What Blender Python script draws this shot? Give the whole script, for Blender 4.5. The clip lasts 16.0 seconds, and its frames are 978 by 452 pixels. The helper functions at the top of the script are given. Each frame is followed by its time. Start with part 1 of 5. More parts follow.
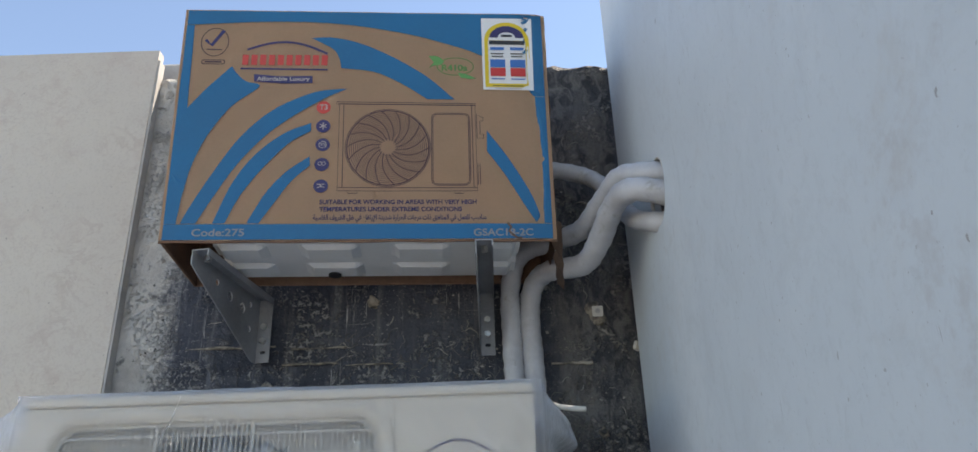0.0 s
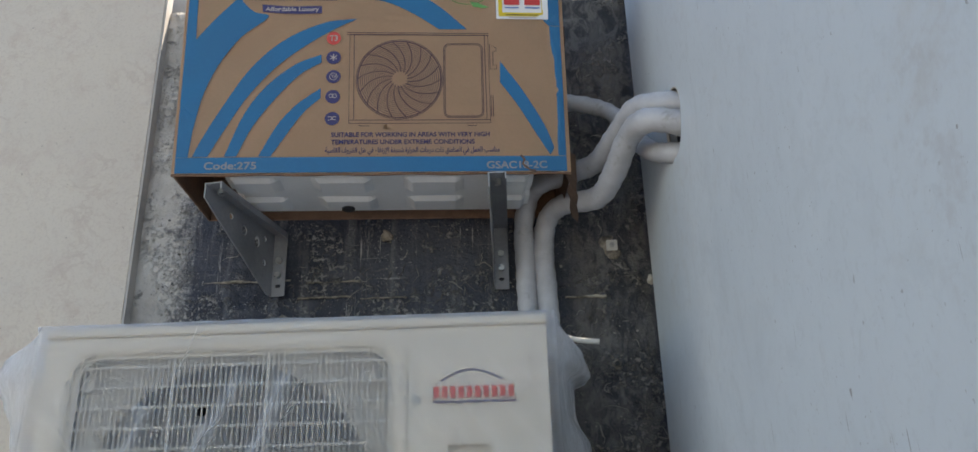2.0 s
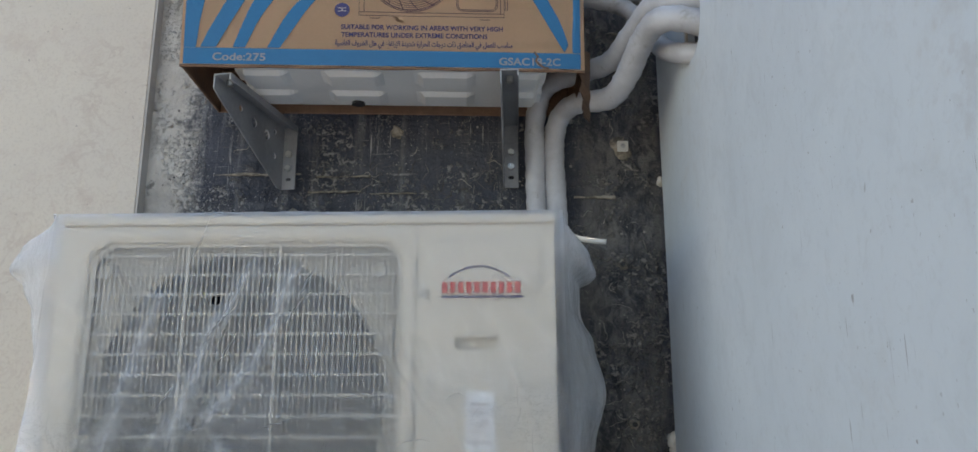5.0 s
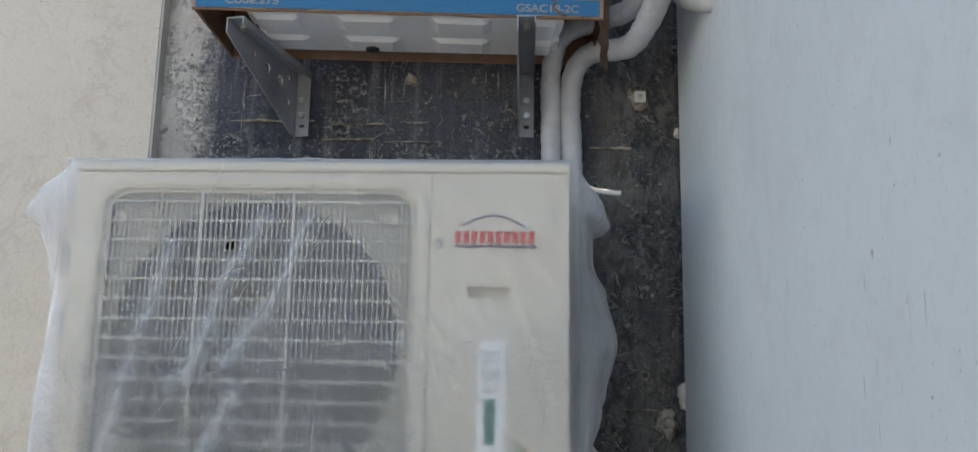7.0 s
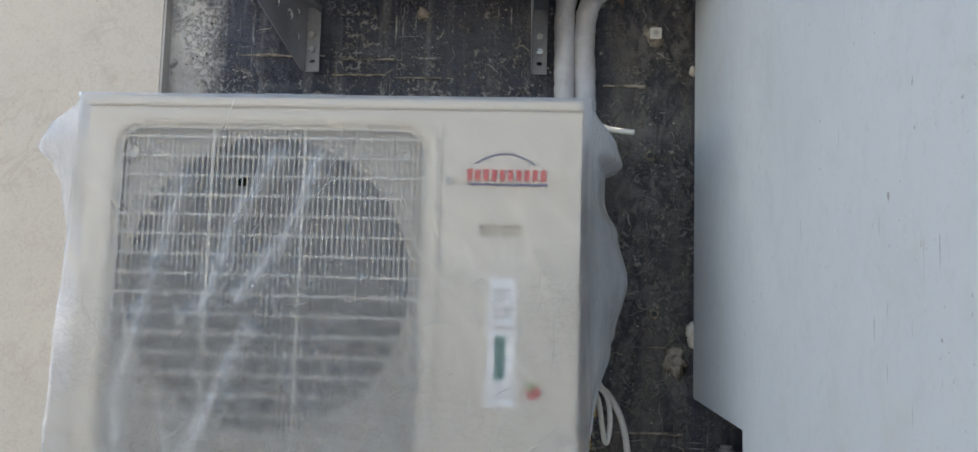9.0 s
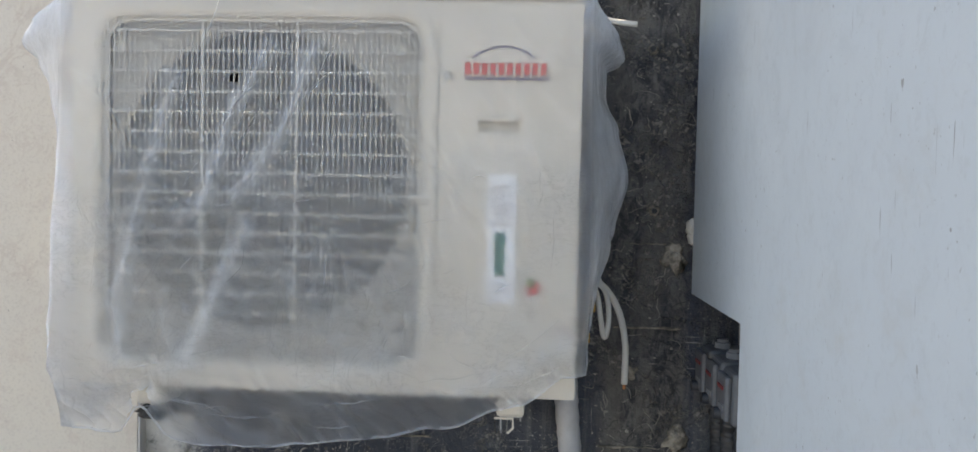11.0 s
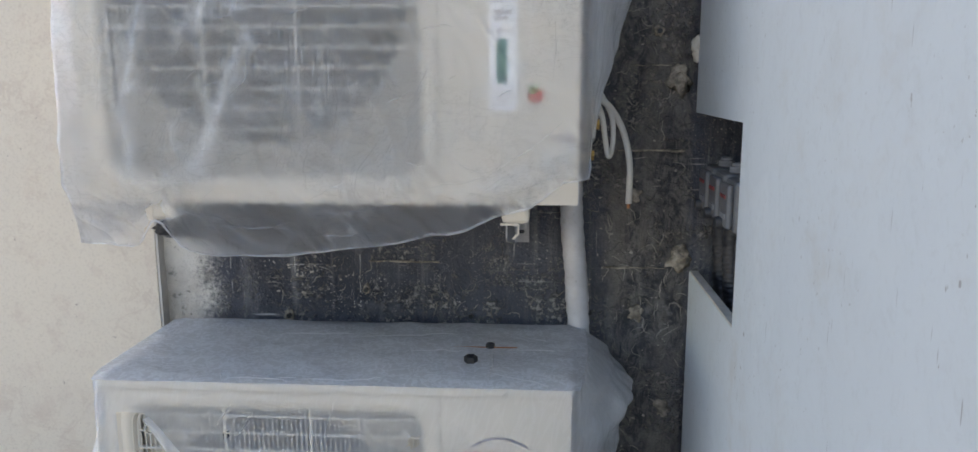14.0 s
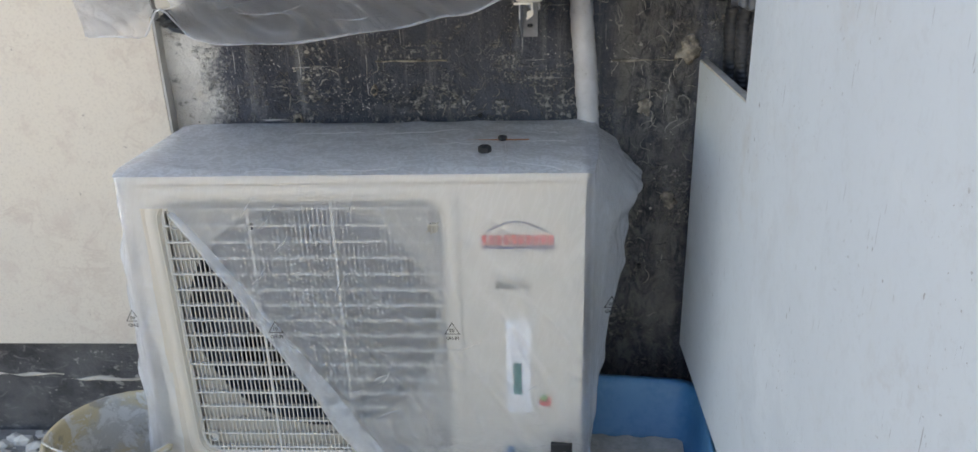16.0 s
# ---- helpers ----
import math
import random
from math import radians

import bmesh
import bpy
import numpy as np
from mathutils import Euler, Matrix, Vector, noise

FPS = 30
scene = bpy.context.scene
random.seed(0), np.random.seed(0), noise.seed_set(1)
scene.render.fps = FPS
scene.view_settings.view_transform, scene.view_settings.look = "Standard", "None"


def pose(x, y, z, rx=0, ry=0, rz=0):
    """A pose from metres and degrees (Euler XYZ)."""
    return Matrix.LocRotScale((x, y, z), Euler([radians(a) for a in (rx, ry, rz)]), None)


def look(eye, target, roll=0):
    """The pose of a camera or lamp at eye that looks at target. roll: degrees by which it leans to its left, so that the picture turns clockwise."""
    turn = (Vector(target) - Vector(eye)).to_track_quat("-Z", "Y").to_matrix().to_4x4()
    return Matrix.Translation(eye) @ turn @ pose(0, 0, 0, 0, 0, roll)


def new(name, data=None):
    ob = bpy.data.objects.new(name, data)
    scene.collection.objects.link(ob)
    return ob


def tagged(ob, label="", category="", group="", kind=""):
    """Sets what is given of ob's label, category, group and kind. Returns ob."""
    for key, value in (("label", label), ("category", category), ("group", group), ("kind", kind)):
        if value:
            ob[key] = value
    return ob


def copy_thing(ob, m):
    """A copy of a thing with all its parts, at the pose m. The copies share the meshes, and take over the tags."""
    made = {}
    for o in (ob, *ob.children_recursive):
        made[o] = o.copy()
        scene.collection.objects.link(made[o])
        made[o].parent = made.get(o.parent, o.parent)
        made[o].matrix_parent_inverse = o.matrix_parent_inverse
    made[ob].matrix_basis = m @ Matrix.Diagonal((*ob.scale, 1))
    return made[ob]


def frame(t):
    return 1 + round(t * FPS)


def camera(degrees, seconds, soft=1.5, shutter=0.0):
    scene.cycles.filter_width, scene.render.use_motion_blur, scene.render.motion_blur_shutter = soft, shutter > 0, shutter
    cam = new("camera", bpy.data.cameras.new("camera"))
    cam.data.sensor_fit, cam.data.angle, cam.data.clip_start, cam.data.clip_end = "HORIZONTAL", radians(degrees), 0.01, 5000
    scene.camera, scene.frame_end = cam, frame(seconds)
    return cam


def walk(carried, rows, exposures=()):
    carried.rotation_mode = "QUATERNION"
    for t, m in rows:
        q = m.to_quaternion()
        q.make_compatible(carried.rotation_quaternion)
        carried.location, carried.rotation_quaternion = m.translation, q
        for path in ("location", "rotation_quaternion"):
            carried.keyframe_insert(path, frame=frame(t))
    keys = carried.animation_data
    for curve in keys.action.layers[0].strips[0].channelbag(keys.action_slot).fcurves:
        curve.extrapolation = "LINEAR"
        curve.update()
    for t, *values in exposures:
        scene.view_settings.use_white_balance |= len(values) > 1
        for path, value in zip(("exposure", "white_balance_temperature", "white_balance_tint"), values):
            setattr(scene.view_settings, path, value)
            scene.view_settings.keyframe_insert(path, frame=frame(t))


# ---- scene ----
cam = camera(63.3, 16.0)
PATH = [
    (0, (0.148, 0.033, 1.737), (0.154, 1.852, 2.569), -2.0),
    (0.5, (0.15, 0.038, 1.728), (0.137, 1.875, 2.52), -1.8),
    (1, (0.159, 0.041, 1.729), (0.128, 1.888, 2.496), -1.7),
    (1.5, (0.155, 0.043, 1.726), (0.12, 1.9, 2.467), -1.8),
    (2, (0.154, 0.053, 1.724), (0.114, 1.927, 2.421), -1.6),
    (2.5, (0.156, 0.055, 1.725), (0.111, 1.944, 2.379), -1.3),
    (3, (0.155, 0.048, 1.725), (0.111, 1.949, 2.345), -1.1),
    (3.5, (0.155, 0.049, 1.726), (0.102, 1.962, 2.306), -0.8),
    (4, (0.155, 0.049, 1.726), (0.097, 1.975, 2.262), -0.5),
    (6.5, (0.144, 0.055, 1.724), (0.055, 2.022, 2.075), 0.7),
    (7, (0.148, 0.058, 1.725), (0.05, 2.028, 2.053), 1.0),
    (7.5, (0.145, 0.056, 1.728), (0.045, 2.032, 2.024), 1.2),
    (8, (0.145, 0.059, 1.726), (0.044, 2.041, 1.978), 1.3),
    (8.5, (0.148, 0.061, 1.725), (0.033, 2.046, 1.936), 1.5),
    (9, (0.145, 0.059, 1.727), (0.024, 2.048, 1.898), 1.6),
    (9.2, (0.158, 0.056, 1.73), (0.026, 2.046, 1.881), 1.8),
    (11.3, (0.142, 0.08, 1.711), (0.031, 2.075, 1.618), 1.2),
    (11.5, (0.154, 0.069, 1.703), (0.03, 2.063, 1.605), 0.9),
    (12, (0.161, 0.065, 1.68), (0.02, 2.057, 1.565), 0.6),
    (12.5, (0.157, 0.059, 1.657), (0.017, 2.05, 1.522), 0.7),
    (13, (0.159, 0.055, 1.639), (0.018, 2.041, 1.446), 0.6),
    (13.5, (0.156, 0.056, 1.616), (0.02, 2.034, 1.357), 0.8),
    (14, (0.157, 0.053, 1.58), (0.025, 2.015, 1.215), -0.1),
    (14.5, (0.148, 0.049, 1.552), (0.017, 1.99, 1.087), -0.9),
    (15, (0.123, 0.042, 1.499), (0.004, 1.954, 0.925), -1.1),
    (15.5, (0.105, 0.032, 1.474), (-0.009, 1.903, 0.776), -1.2),
    (16, (0.112, 0.012, 1.476), (0.002, 1.865, 0.731), -1.6),
]
EXPOSURES = [(0.0, 0.81, 7420, 13), (1.5, 0.77, 7620, 13), (2.5, 0.97, 7700, 13), (3.5, 1.05, 7800, 13), (7.0, 1.1, 7850, 13), (8.5, 1.19, 7950, 14), (12.5, 1.36, 7950, 16), (14.5, 1.49, 8050, 17), (16.0, 1.67, 8300, 17)]
walk(cam, [(t, look(eye, target, roll)) for t, eye, target, roll in PATH], EXPOSURES)

# ---- world and sun: the corner lies in the shade of its own wall, under a clear sky ----
SUN_EL, SUN_AZ = 56.0, 72.0          # degrees; azimuth measured from +y towards +x
world = bpy.data.worlds.new("world")
scene.world = world
world.use_nodes = True
wn = world.node_tree.nodes
sky = wn.new("ShaderNodeTexSky")
sky.sky_type = "NISHITA"
sky.sun_disc = False
sky.sun_elevation, sky.sun_rotation = radians(SUN_EL), radians(SUN_AZ)
sky.dust_density, sky.ozone_density = 0.1, 1.2
wn["Background"].inputs["Strength"].default_value = 0.165
world.node_tree.links.new(sky.outputs[0], wn["Background"].inputs["Color"])
sun_data = bpy.data.lights.new("sun", "SUN")
sun_data.energy, sun_data.angle, sun_data.color = 5.0, radians(0.5), (1.0, 0.94, 0.86)
sun = new("sun", sun_data)
sun_dir = Vector((math.sin(radians(SUN_AZ)) * math.cos(radians(SUN_EL)), math.cos(radians(SUN_AZ)) * math.cos(radians(SUN_EL)), math.sin(radians(SUN_EL))))
sun.matrix_world = look(sun_dir * 30, (0, 0, 0))


# ---- materials ----
class Nodes:
    """A small node-tree builder for one material, with world-sized coordinates."""

    def __init__(self, name):
        self.m = bpy.data.materials.new(name)
        self.m.use_nodes = True
        self.t = self.m.node_tree
        self.b = self.t.nodes["Principled BSDF"]
        self.pos = self.t.nodes.new("ShaderNodeNewGeometry").outputs["Position"]

    def node(self, kind, **inputs):
        n = self.t.nodes.new(kind)
        for key, value in inputs.items():
            self.put(n.inputs[key.replace("_", " ")], value)
        return n

    def put(self, socket, value):
        if isinstance(value, bpy.types.NodeSocket):
            self.t.links.new(value, socket)
        else:
            socket.default_value = value

    def scaled(self, sx, sy, sz, rot=(0, 0, 0)):
        n = self.node("ShaderNodeMapping")
        self.put(n.inputs["Vector"], self.pos)
        n.inputs["Scale"].default_value = (sx, sy, sz)
        n.inputs["Rotation"].default_value = rot
        return n.outputs[0]

    def slanted(self, turn, across, along):
        """Coordinates turned about y first, then squeezed: streaks that run aslant."""
        a = self.node("ShaderNodeMapping")
        self.put(a.inputs["Vector"], self.pos)
        a.inputs["Rotation"].default_value = (0, turn, 0)
        b = self.node("ShaderNodeMapping")
        self.put(b.inputs["Vector"], a.outputs[0])
        b.inputs["Scale"].default_value = (across, across, along)
        return b.outputs[0]

    def noise(self, scale, detail=4, rough=0.55, vec=None, distort=0.0):
        n = self.node("ShaderNodeTexNoise", Scale=scale, Detail=detail, Roughness=rough, Distortion=distort)
        self.put(n.inputs["Vector"], vec or self.pos)
        return n.outputs["Fac"]

    def ramp(self, fac, lo, hi, a=0.0, b=1.0):
        n = self.node("ShaderNodeMapRange")
        n.interpolation_type = "SMOOTHSTEP"
        for key, value in (("Value", fac), ("From Min", lo), ("From Max", hi), ("To Min", a), ("To Max", b)):
            self.put(n.inputs[key], value)
        return n.outputs[0]

    def math(self, op, a, b=0.0):
        n = self.node("ShaderNodeMath")
        n.operation = op
        self.put(n.inputs[0], a)
        self.put(n.inputs[1], b)
        return n.outputs[0]

    def mix(self, fac, a, b):
        n = self.node("ShaderNodeMix")
        n.data_type = "RGBA"
        self.put(n.inputs["Factor"], fac)
        self.put(n.inputs[6], a if isinstance(a, bpy.types.NodeSocket) else (*a, 1))
        self.put(n.inputs[7], b if isinstance(b, bpy.types.NodeSocket) else (*b, 1))
        return n.outputs[2]

    def axis(self, i):
        n = self.node("ShaderNodeSeparateXYZ")
        self.put(n.inputs[0], self.pos)
        return n.outputs[i]

    def bump(self, height, strength=0.3, distance=0.01):
        n = self.node("ShaderNodeBump", Strength=strength, Distance=distance)
        self.put(n.inputs["Height"], height)
        return n.outputs[0]

    def done(self, color, rough=0.6, metal=0.0, normal=None, spec=0.5):
        self.put(self.b.inputs["Base Color"], color if isinstance(color, bpy.types.NodeSocket) else (*color, 1))
        self.put(self.b.inputs["Roughness"], rough)
        self.b.inputs["Metallic"].default_value = metal
        self.b.inputs["Specular IOR Level"].default_value = spec
        if normal:
            self.put(self.b.inputs["Normal"], normal)
        return self.m


def plain(name, a, b, rough=0.5, metal=0.0, scale=8.0, grain=120.0, bump=0.1, spec=0.5):
    """Two tones mixed at two scales, with a fine relief."""
    n = Nodes(name)
    big, fine = n.noise(scale, 4), n.noise(grain, 3)
    f = n.ramp(n.math("ADD", n.math("MULTIPLY", big, 0.75), n.math("MULTIPLY", fine, 0.25)), 0.36, 0.64)
    return n.done(n.mix(f, a, b), n.ramp(big, 0.3, 0.7, rough * 0.85, min(1, rough * 1.15)), metal, n.bump(fine, bump, 0.002), spec)


def make_black_wall():
    n = Nodes("bitumen_coated_wall")
    x, z = n.axis(0), n.axis(2)
    cloud = n.noise(2.2, 6, 0.62)
    patch = n.noise(7.0, 6, 0.66, distort=0.6)
    grain = n.noise(85.0, 4, 0.7)
    drip = n.noise(1.0, 5, 0.65, n.scaled(26, 26, 1.3))
    board = n.noise(1.0, 4, 0.6, n.scaled(1.6, 1.6, 11))
    col = n.mix(n.ramp(cloud, 0.34, 0.68), (0.013, 0.017, 0.031), (0.066, 0.073, 0.093))
    col = n.mix(n.ramp(drip, 0.50, 0.70, 0.0, 0.75), col, (0.185, 0.19, 0.20))
    col = n.mix(n.ramp(board, 0.54, 0.70, 0.0, 0.55), col, (0.115, 0.122, 0.138))
    # scraped places where the grey plaster shows as crumbs
    crumbs = n.math("MULTIPLY", n.ramp(patch, 0.50, 0.60), n.ramp(grain, 0.50, 0.57))
    col = n.mix(n.math("MULTIPLY", crumbs, 0.85), col, (0.42, 0.41, 0.39))
    curl = n.math("MULTIPLY", n.ramp(n.math("ABSOLUTE", n.math("SUBTRACT", n.noise(13.0, 5, 0.6, distort=1.5), 0.5)), 0.0, 0.010, 1.0, 0.0), n.ramp(n.noise(4.0, 3), 0.50, 0.60))
    col = n.mix(n.math("MULTIPLY", curl, 0.7), col, (0.36, 0.35, 0.33))
    across = n.ramp(n.noise(1.0, 3, 0.6, n.scaled(3.0, 3.0, 110)), 0.645, 0.685, 0.0, 0.85)
    down = n.ramp(n.noise(1.0, 3, 0.6, n.scaled(130, 130, 2.0)), 0.645, 0.69, 0.0, 0.75)
    worn = n.ramp(n.noise(2.6, 4), 0.46, 0.58)
    col = n.mix(n.math("MULTIPLY", n.math("MAXIMUM", across, down), worn), col, (0.52, 0.52, 0.51))
    specks = n.math("MULTIPLY", n.ramp(n.noise(190.0, 2, 0.5), 0.64, 0.69, 0.0, 0.85), n.ramp(n.noise(5.0, 4, 0.65), 0.44, 0.60, 0.12, 1.0))
    col = n.mix(specks, col, (0.50, 0.49, 0.46))
    # brownish, more broken coating beside the cladding
    strip = n.math("MULTIPLY", n.ramp(n.math("ADD", x, n.math("MULTIPLY", n.noise(5.0, 4), 0.10)), 0.31, 0.40), n.ramp(x, 0.505, 0.53, 1.0, 0.0))
    rough_coat = n.mix(n.ramp(n.noise(1.0, 6, 0.72, n.scaled(34, 34, 20), 0.9), 0.40, 0.62), (0.028, 0.029, 0.033), (0.155, 0.148, 0.141))
    rough_coat = n.mix(n.ramp(n.noise(1.0, 5, 0.65, n.scaled(10, 10, 1.8)), 0.46, 0.62, 0.0, 0.6), rough_coat, (0.185, 0.170, 0.152))
    rough_coat = n.mix(n.math("MULTIPLY", crumbs, 0.7), rough_coat, (0.40, 0.37, 0.33))
    col = n.mix(n.math("MULTIPLY", strip, n.ramp(n.noise(3.2, 4, 0.6), 0.32, 0.52, 0.45, 0.95)), col, rough_coat)
    # the margin beside the slab, which the coating never covered
    edge = n.math("ADD", x, n.math("ADD", n.math("MULTIPLY", n.math("SUBTRACT", n.noise(9.0, 5, 0.7), 0.5), 0.13), n.math("MULTIPLY", n.math("SUBTRACT", grain, 0.5), 0.16)))
    bare = n.ramp(edge, -0.745, -0.655, 1.0, 0.0)
    upper = n.ramp(n.noise(3.5, 5, 0.65), 0.30, 0.62)
    plaster = n.mix(upper, (0.36, 0.34, 0.31), (0.62, 0.60, 0.555))
    plaster = n.mix(n.ramp(n.noise(16, 5, 0.7), 0.56, 0.68, 0, 0.8), plaster, (0.06, 0.06, 0.06))
    col = n.mix(bare, col, plaster)
    height = n.math("ADD", n.math("MULTIPLY", patch, 1.2), n.math("ADD", n.math("MULTIPLY", grain, 0.35), n.math("MULTIPLY", crumbs, 0.5)))
    return n.done(col, n.ramp(cloud, 0.3, 0.7, 0.36, 0.65), 0.0, n.bump(height, 0.9, 0.02), 0.45)


def make_dark_coat():
    n = Nodes("dark_coated_concrete")
    cloud, mid, grain = n.noise(5.0, 6, 0.65), n.noise(1.0, 6, 0.7, n.scaled(14, 14, 34), 0.8), n.noise(95, 4, 0.7)
    col = n.mix(n.ramp(cloud, 0.34, 0.66), (0.028, 0.028, 0.031), (0.105, 0.104, 0.106))
    col = n.mix(n.ramp(mid, 0.52, 0.70, 0, 0.7), col, (0.20, 0.195, 0.19))
    chips = n.math("MULTIPLY", n.ramp(n.noise(38, 3, 0.6), 0.60, 0.66), n.ramp(n.noise(6, 3), 0.46, 0.58))
    col = n.mix(n.math("MULTIPLY", chips, 0.7), col, (0.34, 0.33, 0.31))
    return n.done(col, 0.7, 0.0, n.bump(n.math("ADD", mid, n.math("MULTIPLY", grain, 0.5)), 0.8, 0.012))


def make_stone(name="limestone_slab"):
    n = Nodes(name)
    cloud, mid = n.noise(1.6, 5, 0.6), n.noise(6.5, 6, 0.62, distort=1.2)
    col = n.mix(n.ramp(cloud, 0.3, 0.7), (0.635, 0.57, 0.475), (0.58, 0.525, 0.45))
    vein = n.math("ABSOLUTE", n.math("SUBTRACT", mid, 0.5))
    region = n.ramp(n.noise(3.0, 3), 0.50, 0.64)
    col = n.mix(n.math("MULTIPLY", n.ramp(vein, 0.0, 0.045, 1.0, 0.0), n.math("MULTIPLY", region, 0.28)), col, (0.36, 0.25, 0.20))
    col = n.mix(n.ramp(n.noise(11, 5, 0.7), 0.54, 0.68, 0, 0.4), col, (0.50, 0.40, 0.34))
    pits = n.ramp(n.noise(55, 2, 0.5), 0.715, 0.74, 0.0, 0.75)
    col = n.mix(pits, col, (0.30, 0.25, 0.21))
    col = n.mix(n.ramp(n.noise(150, 4, 0.7), 0.48, 0.66, 0, 0.30), col, (0.42, 0.36, 0.30))
    curd = n.math("ABSOLUTE", n.math("SUBTRACT", n.noise(15, 4, 0.6, distort=0.8), 0.5))
    col = n.mix(n.math("MULTIPLY", n.ramp(curd, 0.0, 0.03, 0.20, 0.0), n.ramp(n.noise(2.4, 3), 0.46, 0.60)), col, (0.40, 0.29, 0.24))
    rnd = n.node("ShaderNodeObjectInfo").outputs["Random"]
    col = n.mix(n.math("MULTIPLY", rnd, 0.12), col, (0.60, 0.58, 0.55))
    return n.done(col, n.ramp(mid, 0.3, 0.7, 0.42, 0.6), 0.0, n.bump(n.math("SUBTRACT", n.noise(70, 3), pits), 0.12, 0.002))


def make_cladding():
    n = Nodes("white_cladding")
    cloud = n.noise(1.3, 5, 0.6)
    smear = n.noise(1.0, 5, 0.65, n.scaled(3.2, 3.2, 2.4, (0.5, 0, 0)))
    col = n.mix(n.ramp(cloud, 0.3, 0.7), (0.645, 0.695, 0.722), (0.59, 0.637, 0.668))
    col = n.mix(n.ramp(smear, 0.52, 0.72, 0, 0.6), col, (0.70, 0.74, 0.76))
    trowel = n.noise(1.0, 6, 0.7, n.scaled(9, 9, 7.0, (0.35, 0, 0)), 0.8)
    col = n.mix(n.ramp(trowel, 0.50, 0.68, 0, 0.38), col, (0.545, 0.585, 0.605))
    dust = n.math("MULTIPLY", n.ramp(n.noise(2.1, 5, 0.7, distort=1.0), 0.52, 0.70), n.ramp(n.noise(12, 5, 0.7), 0.40, 0.66))
    col = n.mix(n.math("MULTIPLY", dust, 0.55), col, (0.53, 0.52, 0.49))
    nicks = n.math("MULTIPLY", n.ramp(n.noise(1.0, 2, 0.5, n.scaled(75, 75, 42, (0.5, 0, 0))), 0.725, 0.755), n.ramp(n.noise(6.0, 2), 0.50, 0.60))
    col = n.mix(n.math("MULTIPLY", nicks, 0.75), col, (0.24, 0.23, 0.22))
    grime = n.math("MULTIPLY", n.ramp(n.noise(3.2, 6, 0.7, distort=0.8), 0.56, 0.72), n.ramp(n.noise(30, 4, 0.7), 0.45, 0.65))
    col = n.mix(n.math("MULTIPLY", grime, 0.35), col, (0.46, 0.44, 0.43))
    scratch = n.math("MULTIPLY", n.ramp(n.noise(1.0, 2, 0.5, n.scaled(190, 190, 11, (0.06, 0, 0))), 0.715, 0.75), n.ramp(n.noise(5.0, 2), 0.44, 0.56))
    col = n.mix(n.math("MULTIPLY", scratch, 0.7), col, (0.20, 0.19, 0.19))
    col = n.mix(n.ramp(n.noise(1.0, 5, 0.75, n.scaled(60, 60, 48, (0.3, 0, 0)), 0.6), 0.50, 0.70, 0, 0.32), col, (0.50, 0.53, 0.54))
    dots = n.math("MULTIPLY", n.ramp(n.noise(125, 2, 0.5), 0.70, 0.73), n.ramp(n.noise(4.0, 3), 0.44, 0.60))
    col = n.mix(n.math("MULTIPLY", dots, 0.6), col, (0.28, 0.27, 0.26))
    return n.done(col, n.ramp(cloud, 0.3, 0.7, 0.45, 0.6), 0.0, n.bump(n.math("ADD", smear, n.math("MULTIPLY", n.noise(60, 3), 0.3)), 0.10, 0.006))


def make_ground():
    n = Nodes("dusty_concrete_ground")
    cloud, mid, grain = n.noise(1.1, 6, 0.65), n.noise(9, 6, 0.7), n.noise(90, 4, 0.7)
    col = n.mix(n.ramp(cloud, 0.35, 0.65), (0.27, 0.255, 0.225), (0.35, 0.33, 0.30))
    col = n.mix(n.ramp(mid, 0.56, 0.70), col, (0.50, 0.49, 0.47))
    col = n.mix(n.ramp(grain, 0.58, 0.72, 0, 0.6), col, (0.16, 0.15, 0.14))
    return n.done(col, 0.9, 0.0, n.bump(n.math("ADD", mid, n.math("MULTIPLY", grain, 0.4)), 0.8, 0.02))


def make_tape():
    n = Nodes("white_pipe_tape")
    mid, grain = n.noise(14, 5, 0.65), n.noise(120, 3)
    col = n.mix(n.ramp(mid, 0.35, 0.7), (0.52, 0.525, 0.545), (0.42, 0.42, 0.435))
    col = n.mix(n.ramp(n.noise(26, 5, 0.75), 0.58, 0.70, 0, 0.6), col, (0.30, 0.285, 0.27))
    return n.done(col, 0.42, 0.0, n.bump(n.math("ADD", mid, n.math("MULTIPLY", grain, 0.2)), 0.35, 0.006))


def make_bucket():
    n = Nodes("cement_stained_bucket")
    big, mid, fine = n.noise(6, 5, 0.65), n.noise(24, 5, 0.7, distort=0.6), n.noise(110, 4, 0.7)
    col = n.mix(n.ramp(big, 0.40, 0.60), (0.52, 0.42, 0.25), (0.44, 0.42, 0.37))
    col = n.mix(n.ramp(mid, 0.50, 0.60, 0, 0.8), col, (0.60, 0.585, 0.54))
    col = n.mix(n.ramp(n.noise(17, 5, 0.7), 0.56, 0.66, 0, 0.7), col, (0.24, 0.22, 0.19))
    return n.done(col, 0.8, 0.0, n.bump(n.math("ADD", mid, n.math("MULTIPLY", fine, 0.4)), 0.7, 0.006))


